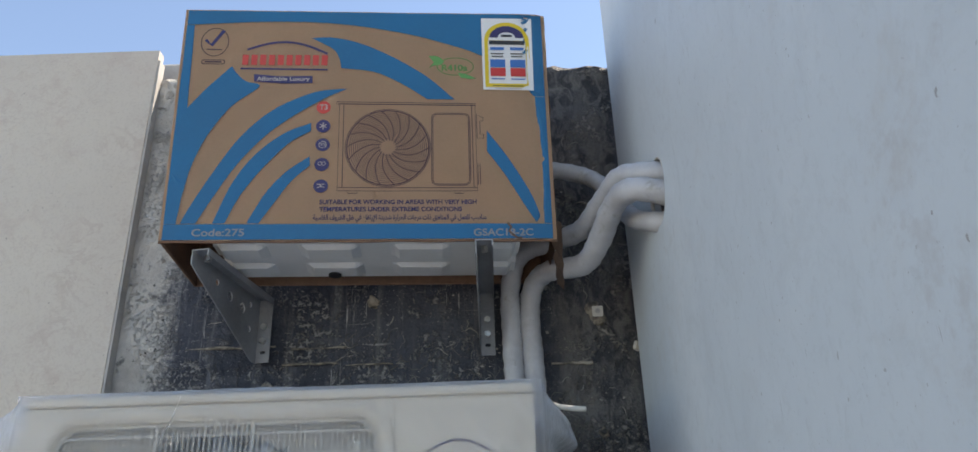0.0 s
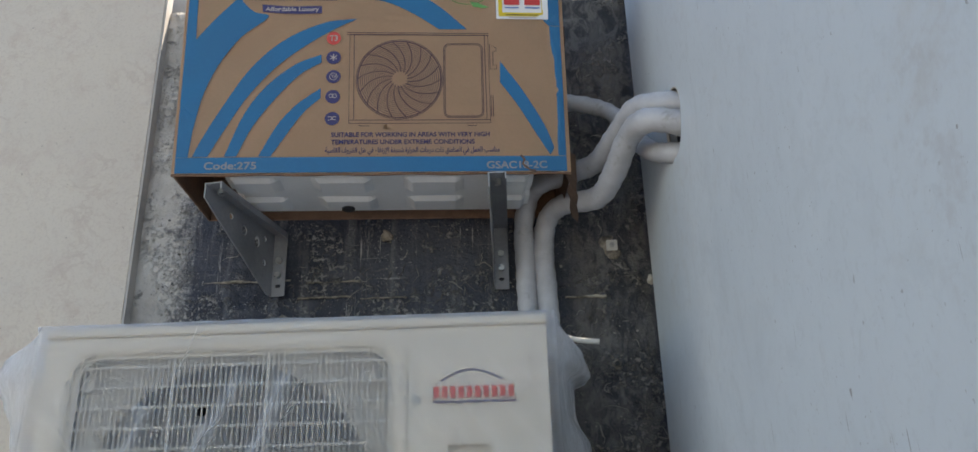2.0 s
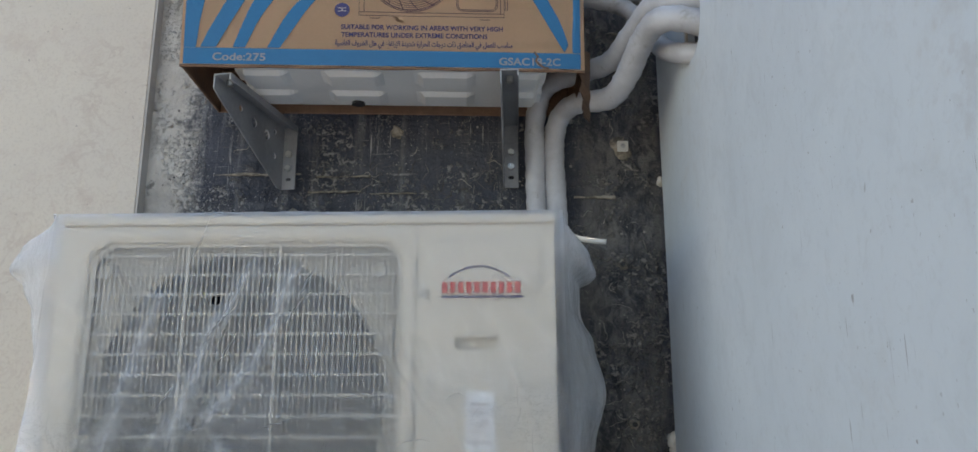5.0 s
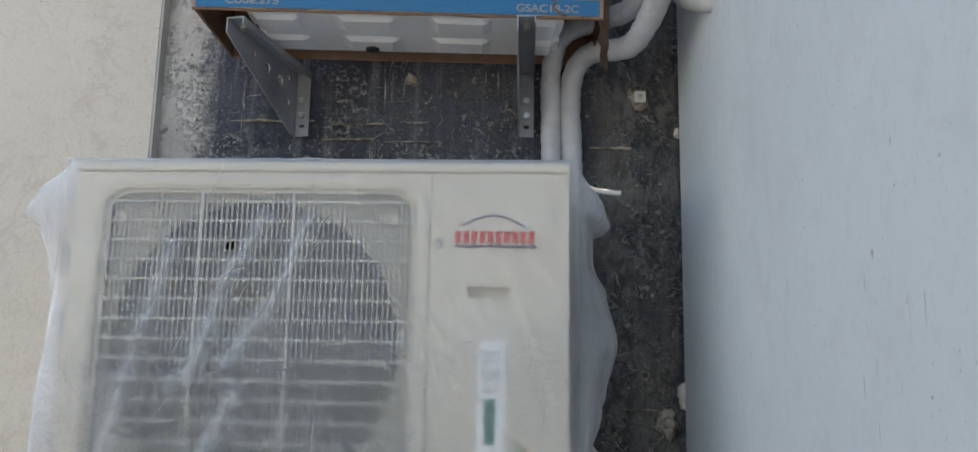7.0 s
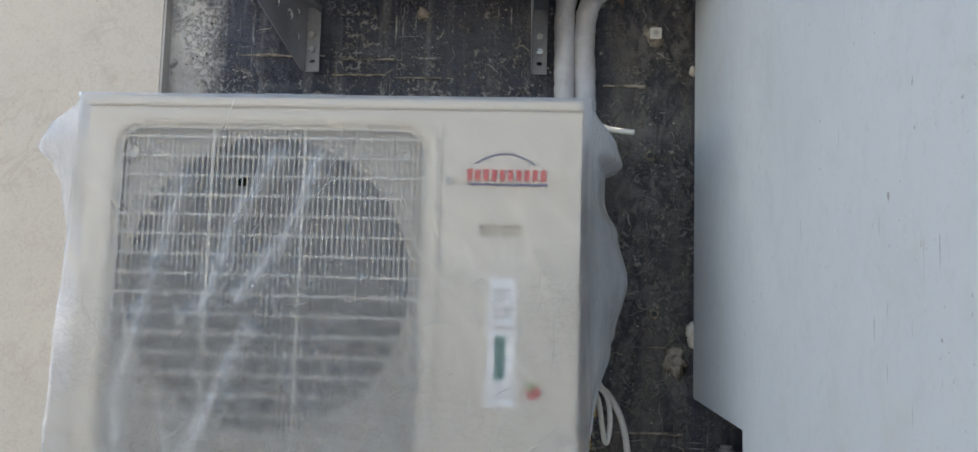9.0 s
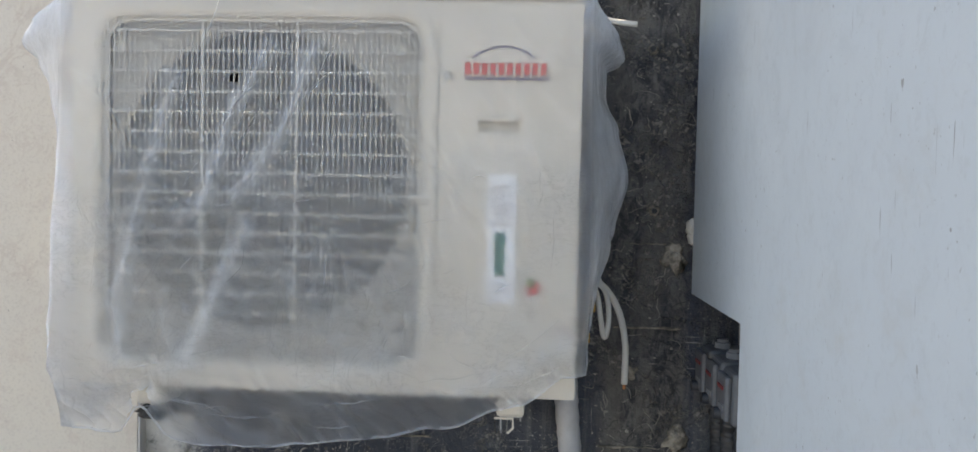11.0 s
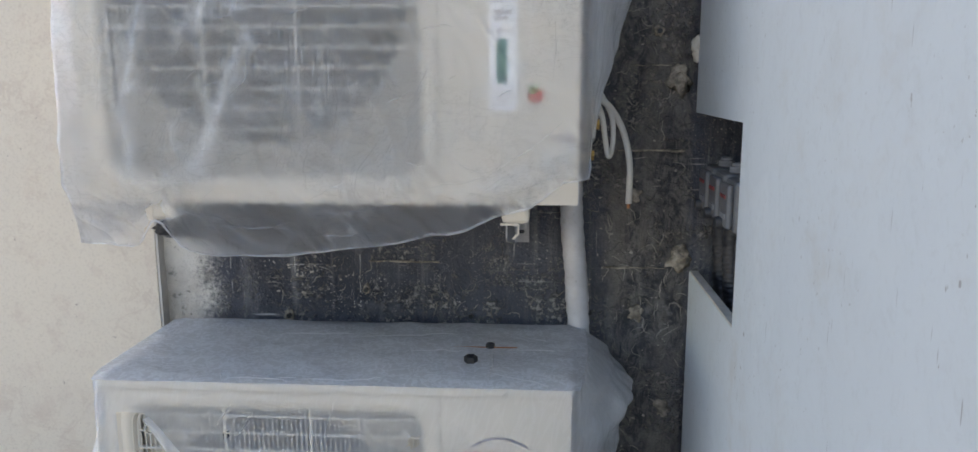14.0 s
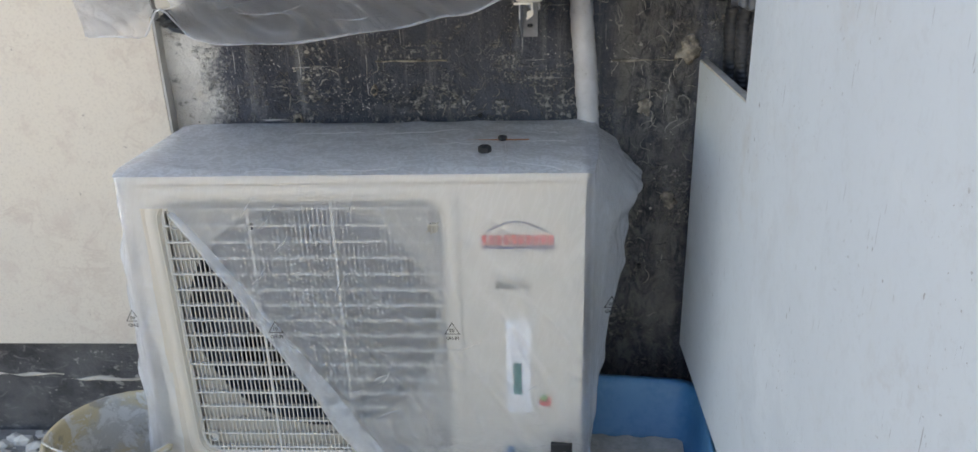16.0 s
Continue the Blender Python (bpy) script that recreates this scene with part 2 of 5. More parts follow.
def make_film():
    """Thin milky polyethylene: clear, scattering and glossy shares, creased at two scales. The attributes say where it hangs slack and where it lies in several layers."""
    n = Nodes("milky_film")

    def attribute(name):
        a = n.node("ShaderNodeAttribute")
        a.attribute_name = name
        return a.outputs["Fac"]
    slack, bunch = attribute("slack"), attribute("layers")
    crease = n.noise(1.0, 6, 0.60, n.scaled(11, 11, 4.5, (0, 0.55, 0)), 1.0)
    fine = n.noise(1.0, 5, 0.6, n.scaled(34, 34, 75, (0, -0.25, 0)), 0.9)
    ridge = n.ramp(n.math("ABSOLUTE", n.math("SUBTRACT", crease, 0.5)), 0.0, 0.028, 1.0, 0.0)
    ridge2 = n.ramp(n.math("ABSOLUTE", n.math("SUBTRACT", fine, 0.5)), 0.0, 0.035, 1.0, 0.0)
    zone = n.math("MULTIPLY", n.ramp(n.noise(5.0, 3), 0.40, 0.60), slack)
    height = n.math("ADD", n.math("MULTIPLY", crease, 0.8), n.math("ADD", n.math("MULTIPLY", n.math("MULTIPLY", ridge2, zone), 0.16), n.math("MULTIPLY", n.math("MULTIPLY", ridge, zone), 0.35)))
    tiny = n.math("ABSOLUTE", n.math("SUBTRACT", n.noise(1.0, 4, 0.6, n.scaled(38, 38, 95, (0, 0.35, 0)), 0.7), 0.5))
    height = n.math("ADD", height, n.math("MULTIPLY", n.math("MULTIPLY", tiny, slack), 0.55))
    normal = n.bump(height, n.math("ADD", 0.10, n.math("MULTIPLY", slack, 0.75)), 0.02)
    gentle = n.bump(height, n.math("ADD", 0.04, n.math("MULTIPLY", slack, 0.22)), 0.02)
    out = n.t.nodes["Material Output"]
    clear = n.node("ShaderNodeBsdfTransparent", Color=(0.985, 0.99, 0.995, 1))
    soft = n.node("ShaderNodeBsdfGlass", Color=(0.99, 0.99, 1.0, 1), Roughness=0.95, IOR=1.085)
    soft.distribution = "MULTI_GGX"
    milk_a = n.node("ShaderNodeBsdfTranslucent", Color=(0.84, 0.87, 0.905, 1), Normal=gentle)
    milk_b = n.node("ShaderNodeBsdfDiffuse", Color=(0.84, 0.87, 0.905, 1), Normal=gentle)
    gloss = n.node("ShaderNodeBsdfGlossy", Color=(1, 1, 1, 1), Roughness=0.16, Normal=normal)

    def blend(fac, a, b):
        k = n.node("ShaderNodeMixShader")
        n.put(k.inputs[0], fac)
        n.t.links.new(a.outputs[0], k.inputs[1])
        n.t.links.new(b.outputs[0], k.inputs[2])
        return k
    see = blend(n.math("ADD", 0.42, n.math("MULTIPLY", slack, 0.42)), clear, soft)
    milk = blend(0.74, milk_a, milk_b)
    haze = n.math("ADD", 0.13, n.math("MULTIPLY", slack, -0.045))
    haze = n.math("ADD", haze, n.math("MULTIPLY", zone, n.math("ADD", n.math("MULTIPLY", ridge, 0.10), n.math("MULTIPLY", ridge2, 0.04))))
    # sharp crinkles: steep ones in the gathered bands, flatter ones where the sheet hangs slack
    steep = n.ramp(n.math("ABSOLUTE", n.math("SUBTRACT", n.noise(1.0, 3, 0.6, n.slanted(-0.33, 42, 9), 0.9), 0.5)), 0.0, 0.075, 1.0, 0.0)
    flat = n.ramp(n.math("ABSOLUTE", n.math("SUBTRACT", n.noise(1.0, 3, 0.6, n.slanted(1.30, 44, 8), 0.8), 0.5)), 0.0, 0.05, 1.0, 0.0)
    haze = n.math("ADD", haze, n.math("MULTIPLY", bunch, n.math("ADD", 0.17, n.math("MULTIPLY", steep, 0.26))))
    haze = n.math("ADD", haze, n.math("MULTIPLY", n.math("MULTIPLY", flat, slack), n.ramp(n.noise(6.0, 3), 0.42, 0.62, 0.0, 0.13)))
    body = blend(haze, see, milk)
    fres = n.node("ShaderNodeFresnel", IOR=1.45, Normal=normal)
    final = blend(n.math("MULTIPLY", fres.outputs[0], n.math("ADD", 0.22, n.math("MULTIPLY", slack, 0.22))), body, gloss)
    n.t.links.new(final.outputs[0], out.inputs["Surface"])
    return n.m


WALL = make_black_wall()
STONE = make_stone()
CLAD = make_cladding()
GROUND = make_ground()
TAPE = make_tape()
FILM = make_film()
CONCRETE = plain("grey_concrete", (0.40, 0.39, 0.37), (0.52, 0.50, 0.47), 0.85, 0, 5, 60, 0.4)
DARK_CONC = make_dark_coat()
PLASTER = plain("plaster_crumbs", (0.13, 0.115, 0.095), (0.42, 0.375, 0.31), 0.9, 0, 45, 160, 0.9)
CUT_EDGE = plain("cut_stone_edge", (0.52, 0.48, 0.41), (0.68, 0.63, 0.55), 0.8, 0, 20, 120, 0.5)
CASING = plain("cream_painted_steel", (0.585, 0.533, 0.448), (0.615, 0.563, 0.478), 0.38, 0, 4, 150, 0.03)
GRILLE = plain("cream_grille_wire", (0.53, 0.505, 0.45), (0.57, 0.545, 0.49), 0.4, 0, 9, 150, 0.03)
SHROUD = plain("cream_shroud", (0.52, 0.485, 0.425), (0.55, 0.515, 0.455), 0.5, 0, 6, 100, 0.05)
FAN_GREY = plain("grey_fan_plastic", (0.060, 0.074, 0.108), (0.085, 0.102, 0.14), 0.45, 0, 6, 90, 0.05)
COIL = plain("coil_fins", (0.040, 0.044, 0.054), (0.065, 0.069, 0.080), 0.5, 0.2, 20, 200, 0.3)
STEEL = plain("galvanised_steel", (0.25, 0.255, 0.265), (0.35, 0.355, 0.37), 0.5, 0.3, 10, 110, 0.12)
SCREW = plain("zinc_screw", (0.45, 0.45, 0.44), (0.62, 0.61, 0.58), 0.3, 0.9, 30, 200, 0.1)
PAN = plain("primed_base_pan", (0.72, 0.725, 0.71), (0.78, 0.78, 0.765), 0.45, 0.0, 7, 100, 0.05)
CARD = plain("brown_cardboard", (0.66, 0.437, 0.28), (0.71, 0.475, 0.31), 0.8, 0, 7, 140, 0.2)
# Brown darkened for the shade inside the carton; the frayed edge shares it.
CARD_IN = plain("shaded_torn_cardboard", (0.15, 0.085, 0.055), (0.22, 0.13, 0.085), 0.9, 0, 18, 120, 0.5)
BLUE = plain("blue_print", (0.004, 0.130, 0.285), (0.006, 0.150, 0.325), 0.6, 0, 7, 140, 0.12)
NAVY = plain("navy_print", (0.035, 0.032, 0.12), (0.045, 0.04, 0.145), 0.6, 0, 9, 140, 0.1)
RED = plain("red_print", (0.55, 0.055, 0.045), (0.62, 0.075, 0.06), 0.6, 0, 9, 140, 0.1)
GREEN = plain("green_print", (0.10, 0.30, 0.085), (0.13, 0.34, 0.10), 0.6, 0, 9, 140, 0.1)
PALE = plain("pale_print", (0.46, 0.40, 0.37), (0.52, 0.46, 0.42), 0.7, 0, 9, 140, 0.1)
LINE = plain("drawing_ink", (0.105, 0.06, 0.07), (0.13, 0.075, 0.085), 0.7, 0, 9, 140, 0.1)
PAPER = plain("white_label_paper", (0.78, 0.78, 0.78), (0.82, 0.82, 0.81), 0.45, 0, 9, 140, 0.05)
YELLOW = plain("yellow_label_ink", (0.72, 0.52, 0.02), (0.78, 0.57, 0.03), 0.45, 0, 9, 140, 0.05)
LBLUE = plain("label_blue_ink", (0.04, 0.16, 0.46), (0.05, 0.19, 0.52), 0.45, 0, 9, 140, 0.05)
LRED = plain("label_red_ink", (0.58, 0.04, 0.035), (0.64, 0.055, 0.05), 0.45, 0, 9, 140, 0.05)
INK = plain("black_ink", (0.02, 0.02, 0.022), (0.035, 0.035, 0.037), 0.5, 0, 9, 140, 0.05)
BLACK = plain("black_rubber", (0.012, 0.012, 0.013), (0.025, 0.025, 0.026), 0.55, 0, 20, 150, 0.2)
CONDUIT = plain("grey_black_conduit", (0.030, 0.033, 0.040), (0.05, 0.053, 0.06), 0.45, 0, 12, 120, 0.1)
SWITCH = plain("grey_switch_plastic", (0.13, 0.14, 0.155), (0.19, 0.20, 0.215), 0.45, 0, 12, 120, 0.08)
BRASS = plain("brass_fitting", (0.55, 0.33, 0.11), (0.68, 0.43, 0.16), 0.3, 0.95, 30, 160, 0.1)
CABLE = plain("white_cable_sheath", (0.66, 0.64, 0.59), (0.72, 0.70, 0.65), 0.45, 0, 14, 140, 0.08)
COPPER = plain("bare_copper", (0.45, 0.20, 0.10), (0.55, 0.26, 0.14), 0.4, 0.9, 30, 160, 0.1)
TUB_BLUE = plain("blue_tub_plastic", (0.02, 0.15, 0.31), (0.07, 0.23, 0.39), 0.45, 0, 7, 60, 0.2)
MORTAR = plain("dried_mortar", (0.36, 0.33, 0.28), (0.54, 0.50, 0.44), 0.95, 0, 12, 70, 0.8)
BUCKET = make_bucket()
MESH_GREY = plain("grey_plug", (0.38, 0.38, 0.365), (0.44, 0.44, 0.425), 0.6, 0, 9, 100, 0.1)
DRED = plain("dull_red_plastic", (0.26, 0.03, 0.03), (0.32, 0.045, 0.04), 0.5, 0, 20, 120, 0.1)
TEAL = plain("teal_label_ink", (0.02, 0.13, 0.10), (0.03, 0.16, 0.125), 0.5, 0, 20, 120, 0.1)
FAINT = plain("faint_print", (0.24, 0.25, 0.27), (0.29, 0.30, 0.32), 0.7, 0, 20, 140, 0.1)
RUST = plain("stained_card", (0.11, 0.07, 0.05), (0.18, 0.115, 0.08), 0.9, 0, 20, 120, 0.5)


# ---- builders ----
def mesh_from(bm, name, material, smooth=False):
    me = bpy.data.meshes.new(name)
    bmesh.ops.recalc_face_normals(bm, faces=bm.faces)
    bm.to_mesh(me)
    bm.free()
    me.materials.append(material)
    if smooth:
        for p in me.polygons:
            p.use_smooth = True
    return me


def part(name, bm, material, parent, label="", smooth=False):
    ob = new(name, mesh_from(bm, name, material, smooth))
    ob.parent = parent
    return tagged(ob, label)


def shared(name, me, parent, m):
    """A further object on a mesh that is there already."""
    ob = new(name, me)
    ob.parent = parent
    ob.matrix_local = m
    return ob


def thing(name, m, label, category, group="", kind=""):
    ob = new(name)
    ob.empty_display_size = 0.05
    ob.matrix_world = m
    return tagged(ob, label, category, group, kind)


def solid(name, bm, material, label, category, group="", kind="", smooth=False):
    return tagged(new(name, mesh_from(bm, name, material, smooth)), label, category, group, kind)


def block(x0, x1, y0, y1, z0, z1, bevel=0.0, segments=2, bm=None):
    bm = bm or bmesh.new()
    got = bmesh.ops.create_cube(bm, size=1, matrix=Matrix.Translation(((x0 + x1) / 2, (y0 + y1) / 2, (z0 + z1) / 2)) @ Matrix.Diagonal((x1 - x0, y1 - y0, z1 - z0, 1)))
    if bevel:
        edges = list({e for v in got["verts"] for e in v.link_edges})
        bmesh.ops.bevel(bm, geom=edges, offset=bevel, segments=segments, affect="EDGES", profile=0.5)
    return bm


def disc(cx, cz, r, n=32, start=0.0, end=2 * math.pi):
    return [(cx + r * math.cos(start + (end - start) * i / n), cz + r * math.sin(start + (end - start) * i / n)) for i in range(n)]


def rounded(x0, x1, z0, z1, r, n=6):
    out = []
    for cx, cz, a in ((x1 - r, z1 - r, 0), (x0 + r, z1 - r, 90), (x0 + r, z0 + r, 180), (x1 - r, z0 + r, 270)):
        out += [(cx + r * math.cos(radians(a + 90 * i / n)), cz + r * math.sin(radians(a + 90 * i / n))) for i in range(n + 1)]
    return out


def plate(outer, holes, y0, y1, bm=None, axis="y"):
    """A flat sheet between y0 and y1 with an outline and holes in x and z (axis 'x': outline in y and z)."""
    bm = bm or bmesh.new()
    edges = []
    for ring in (outer, *holes):
        vs = [bm.verts.new((a, y0, b) if axis == "y" else (y0, a, b)) for a, b in ring]
        edges += [bm.edges.new((vs[i], vs[(i + 1) % len(vs)])) for i in range(len(vs))]
    faces = [g for g in bmesh.ops.triangle_fill(bm, edges=edges, use_beauty=True)["geom"] if isinstance(g, bmesh.types.BMFace)]
    if y1 != y0:
        got = bmesh.ops.extrude_face_region(bm, geom=faces)
        moved = [g for g in got["geom"] if isinstance(g, bmesh.types.BMVert)]
        bmesh.ops.translate(bm, verts=moved, vec=(0, y1 - y0, 0) if axis == "y" else (y1 - y0, 0, 0))
    return bm


def spline(points, steps=8):
    """Catmull-Rom through points of any dimension."""
    pts = [Vector(p) for p in points]
    pts = [pts[0] * 2 - pts[1]] + pts + [pts[-1] * 2 - pts[-2]]
    out = []
    for i in range(1, len(pts) - 2):
        a, b, c, d = pts[i - 1:i + 3]
        for k in range(steps):
            t = k / steps
            out.append(0.5 * ((2 * b) + (c - a) * t + (2 * a - 5 * b + 4 * c - d) * t * t + (3 * b - a - 3 * c + d) * t ** 3))
    return out + [pts[-2]]


def tube(points, radius, sides=12, steps=8, wobble=0.0, ribs=0.0, pitch=0.03, bm=None, caps=True):
    """A round sweep; ribs: the height of the laps of tape or of corrugations, one every pitch metres."""
    bm = bm or bmesh.new()
    line = spline(points, steps)
    if ribs:
        dense, run = [line[0]], 0.0
        for a, b in zip(line, line[1:]):
            k = max(1, int((b - a).length / (pitch / 4)))
            dense += [a.lerp(b, i / k) for i in range(1, k + 1)]
        line = dense
    rings, run, up = [], 0.0, None
    for i, p in enumerate(line):
        d = (line[min(i + 1, len(line) - 1)] - line[max(i - 1, 0)]).normalized()
        if up is None:
            up = d.orthogonal().normalized()
        up = (up - d * up.dot(d)).normalized()
        side = d.cross(up)
        if i:
            run += (p - line[i - 1]).length
        r = radius * (1 + wobble * noise.noise(p * 14))
        if ribs:
            r += ribs * ((run / pitch) % 1.0)
        rings.append([bm.verts.new(p + (up * math.cos(2 * math.pi * k / sides) + side * math.sin(2 * math.pi * k / sides)) * r) for k in range(sides)])
    for a, b in zip(rings, rings[1:]):
        for k in range(sides):
            bm.faces.new((a[k], a[(k + 1) % sides], b[(k + 1) % sides], b[k]))
    if caps:
        bm.faces.new(rings[0])
        bm.faces.new(list(reversed(rings[-1])))
    return bm


def turned(profile, sides=32, bm=None):
    """A body turned about z from (radius, height) pairs."""
    bm = bm or bmesh.new()
    rings = [[bm.verts.new((r * math.cos(2 * math.pi * k / sides), r * math.sin(2 * math.pi * k / sides), z)) for k in range(sides)] for r, z in profile]
    for a, b in zip(rings, rings[1:]):
        for k in range(sides):
            bm.faces.new((a[k], a[(k + 1) % sides], b[(k + 1) % sides], b[k]))
    bm.faces.new(rings[0])
    bm.faces.new(rings[-1])
    return bm


def lump(radius, seed, squash=(1, 0.4, 1), rough=0.45):
    bm = bmesh.new()
    bmesh.ops.create_icosphere(bm, subdivisions=3, radius=radius)
    for v in bm.verts:
        v.co *= 1 + rough * noise.noise(v.co / radius * 1.3 + Vector((seed, seed * 2, 0))) + rough * 0.5 * noise.noise(v.co / radius * 4 + Vector((seed, 0, 3)))
        v.co = Vector(a * b for a, b in zip(v.co, squash))
    return bm


def text_mesh(words, height, width=0.0, depth=0.0004):
    """A mesh of letters in x and z, facing -y, with its lower left corner at the origin; width stretches it."""
    cu = bpy.data.curves.new("letters", "FONT")
    cu.body, cu.size, cu.extrude, cu.offset = words, 1.0, 0.0, 0.022
    tmp = bpy.data.objects.new("letters", cu)
    scene.collection.objects.link(tmp)
    me = bpy.data.meshes.new_from_object(tmp.evaluated_get(bpy.context.evaluated_depsgraph_get()))
    bpy.data.objects.remove(tmp)
    bm = bmesh.new()
    bm.from_mesh(me)
    bpy.data.meshes.remove(me)
    xs, ys = [v.co.x for v in bm.verts], [v.co.y for v in bm.verts]
    cap = 0.70
    k = height / cap
    kx = width / (max(xs) - min(xs)) if width else k
    x0 = min(xs)
    for v in bm.verts:
        v.co = Vector(((v.co.x - x0) * kx, 0, v.co.y * k))
    if not depth:
        return bm
    got = bmesh.ops.extrude_face_region(bm, geom=list(bm.faces))
    bmesh.ops.translate(bm, verts=[g for g in got["geom"] if isinstance(g, bmesh.types.BMVert)], vec=(0, -depth, 0))
    return bm


def stroke(points, width, y, bm=None, closed=False, depth=0.0004):
    """A thin printed line of that width along x, z points, laid at y."""
    bm = bm or bmesh.new()
    pts = [Vector(p) for p in points]
    n = len(pts)
    closed = closed and n > 2
    rows = []
    for i, p in enumerate(pts):
        a = pts[(i - 1) % n] if closed or i else p
        b = pts[(i + 1) % n] if closed or i < n - 1 else p
        d = (b - a).normalized() if (b - a).length else Vector((1, 0))
        s = Vector((-d.y, d.x)) * width / 2
        rows.append((bm.verts.new((p.x + s.x, y, p.y + s.y)), bm.verts.new((p.x - s.x, y, p.y - s.y))))
    for i in range(n if closed else n - 1):
        a, b = rows[i], rows[(i + 1) % n]
        bm.faces.new((a[0], b[0], b[1], a[1]))
    return bm


def moved(bm, x, y, z):
    bmesh.ops.translate(bm, verts=bm.verts, vec=(x, y, z))
    return bm


# ---- the setting ----
FLOOR_Z, WALL_Y, CLAD_X = 0.0, 2.0, 0.51
ground_bm = bmesh.new()
for x0, x1, nx, y0, y1, ny in ((-2.5, 0.64, 90, 0.6, 2.0, 40),):
    vs = [[ground_bm.verts.new((x0 + (x1 - x0) * i / nx, y0 + (y1 - y0) * j / ny,
                                0.0 if i in (0, nx) or j in (0, ny) else 0.012 * noise.noise(Vector((i * 0.14, j * 0.14, 2))) + 0.007 * noise.noise(Vector((i * 0.6, j * 0.6, 5))))) for j in range(ny + 1)] for i in range(nx + 1)]
    for i in range(nx):
        for j in range(ny):
            ground_bm.faces.new((vs[i][j], vs[i + 1][j], vs[i + 1][j + 1], vs[i][j + 1]))
    rim = [vs[0][0], vs[nx][0], vs[nx][ny], vs[0][ny]]
    far = [ground_bm.verts.new((a, b, 0)) for a, b in ((-600, -600), (600, -600), (600, 600), (-600, 600))]
    edges = [[vs[i][0] for i in range(nx + 1)], [vs[nx][j] for j in range(ny + 1)], [vs[i][ny] for i in range(nx, -1, -1)], [vs[0][j] for j in range(ny, -1, -1)]]
    for k in range(4):
        ground_bm.faces.new([far[(k + 1) % 4], far[k]] + edges[k])
solid("ground", ground_bm, GROUND, "dusty grey concrete ground with pale mortar spills", "ground", kind="structure")

wall_bm = bmesh.new()
NX, NZ, X0, X1, TOP = 150, 190, -0.86, 0.64, 3.15


def wall_y(x, z):
    """The uneven face of the coated wall."""
    i, j = (x - X0) / (X1 - X0) * NX, z / TOP * NZ
    return WALL_Y + 0.006 * noise.noise(Vector((i * 0.05, j * 0.05, 1))) + 0.0035 * noise.noise(Vector((i * 0.35, j * 0.3, 4)))


front = [[wall_bm.verts.new((X0 + (X1 - X0) * i / NX, wall_y(X0 + (X1 - X0) * i / NX, TOP * j / NZ) + (0.004 if j % 31 == 0 else 0.0),
                             TOP * j / NZ + (0.012 * noise.noise(Vector((i * 0.2, 7, 0))) if j == NZ else 0))) for j in range(NZ + 1)] for i in range(NX + 1)]
for i in range(NX):
    for j in range(NZ):
        wall_bm.faces.new((front[i][j], front[i + 1][j], front[i + 1][j + 1], front[i][j + 1]))
back = [wall_bm.verts.new((front[i][NZ].co.x, 2.22, front[i][NZ].co.z)) for i in range(NX + 1)]
for i in range(NX):
    wall_bm.faces.new((front[i][NZ], front[i + 1][NZ], back[i + 1], back[i]))
solid("wall_north", wall_bm, WALL, "concrete wall with worn black bitumen coating", "wall", kind="structure", smooth=True)
solid("wall_north_rear", block(X0, 1.6, 2.221, 2.4, 0, TOP - 0.03), CONCRETE, "rear of the concrete wall", "wall", kind="structure")

west = thing("wall_west", pose(-0.81, 2.0, 0), "concrete wall clad in cream limestone slabs above a black base", "wall", kind="structure")
part("core", block(-5.2, -0.05, 0.0, 0.25, 0.0, 3.21), DARK_CONC, west)
part("coping", block(-0.049, 0.045, 0.055, 0.24, 3.125, 3.255, 0.01), CONCRETE, west, "grey concrete block on the wall's end")
rows_z = [0.33, 1.112, 2.26, 3.235]


def lean(bm):
    """The upper slabs hang a few millimetres out of plumb."""
    for v in bm.verts:
        v.co.x += 0.0095 * min(1.0, max(0.0, (v.co.z - 1.112) / 1.0))
    return bm



for r in range(3):
    for c in range(4):
        x1 = -0.0125 - c * 1.2
        slab = block(x1 - 1.1994, x1, -0.035, -0.002, rows_z[r] + 0.0001, rows_z[r + 1] - 0.0001)
        part("slab", lean(slab), STONE, west)

for z0, z1 in ((0.33, 1.112), (1.1122, 2.112), (2.1122, 3.2)):
    part("edge_strip", lean(block(-0.0122, -0.006, -0.033, 0.0, z0, z1)), CONCRETE, west)

# white cladding at right angles, with a notch at its far edge and a round hole for the pipes
CE, NOTCH_Y, N0, N1 = 1.925, 1.489, 1.125, 1.503
HOLE_Y, HOLE_Z = 1.53, 2.487
outline = [(-1.0, 0.36), (CE, 0.36), (CE, N0), (NOTCH_Y, N0), (NOTCH_Y, N1), (CE, N1), (CE, 5.2), (-1.0, 5.2)]
hole = [(HOLE_Y + 0.074 * math.cos(a) * (1 + 0.05 * math.sin(3 * a)), HOLE_Z + 0.074 * math.sin(a)) for a in (2 * math.pi * i / 28 for i in range(28))]
east = thing("wall_east", pose(CLAD_X, 0, 0), "tall white cladding sheet with scuffs, a notch and a pipe hole", "wall", kind="structure")
part("sheet", plate(outline, [hole], 0.0, 0.022, axis="x"), CLAD, east)
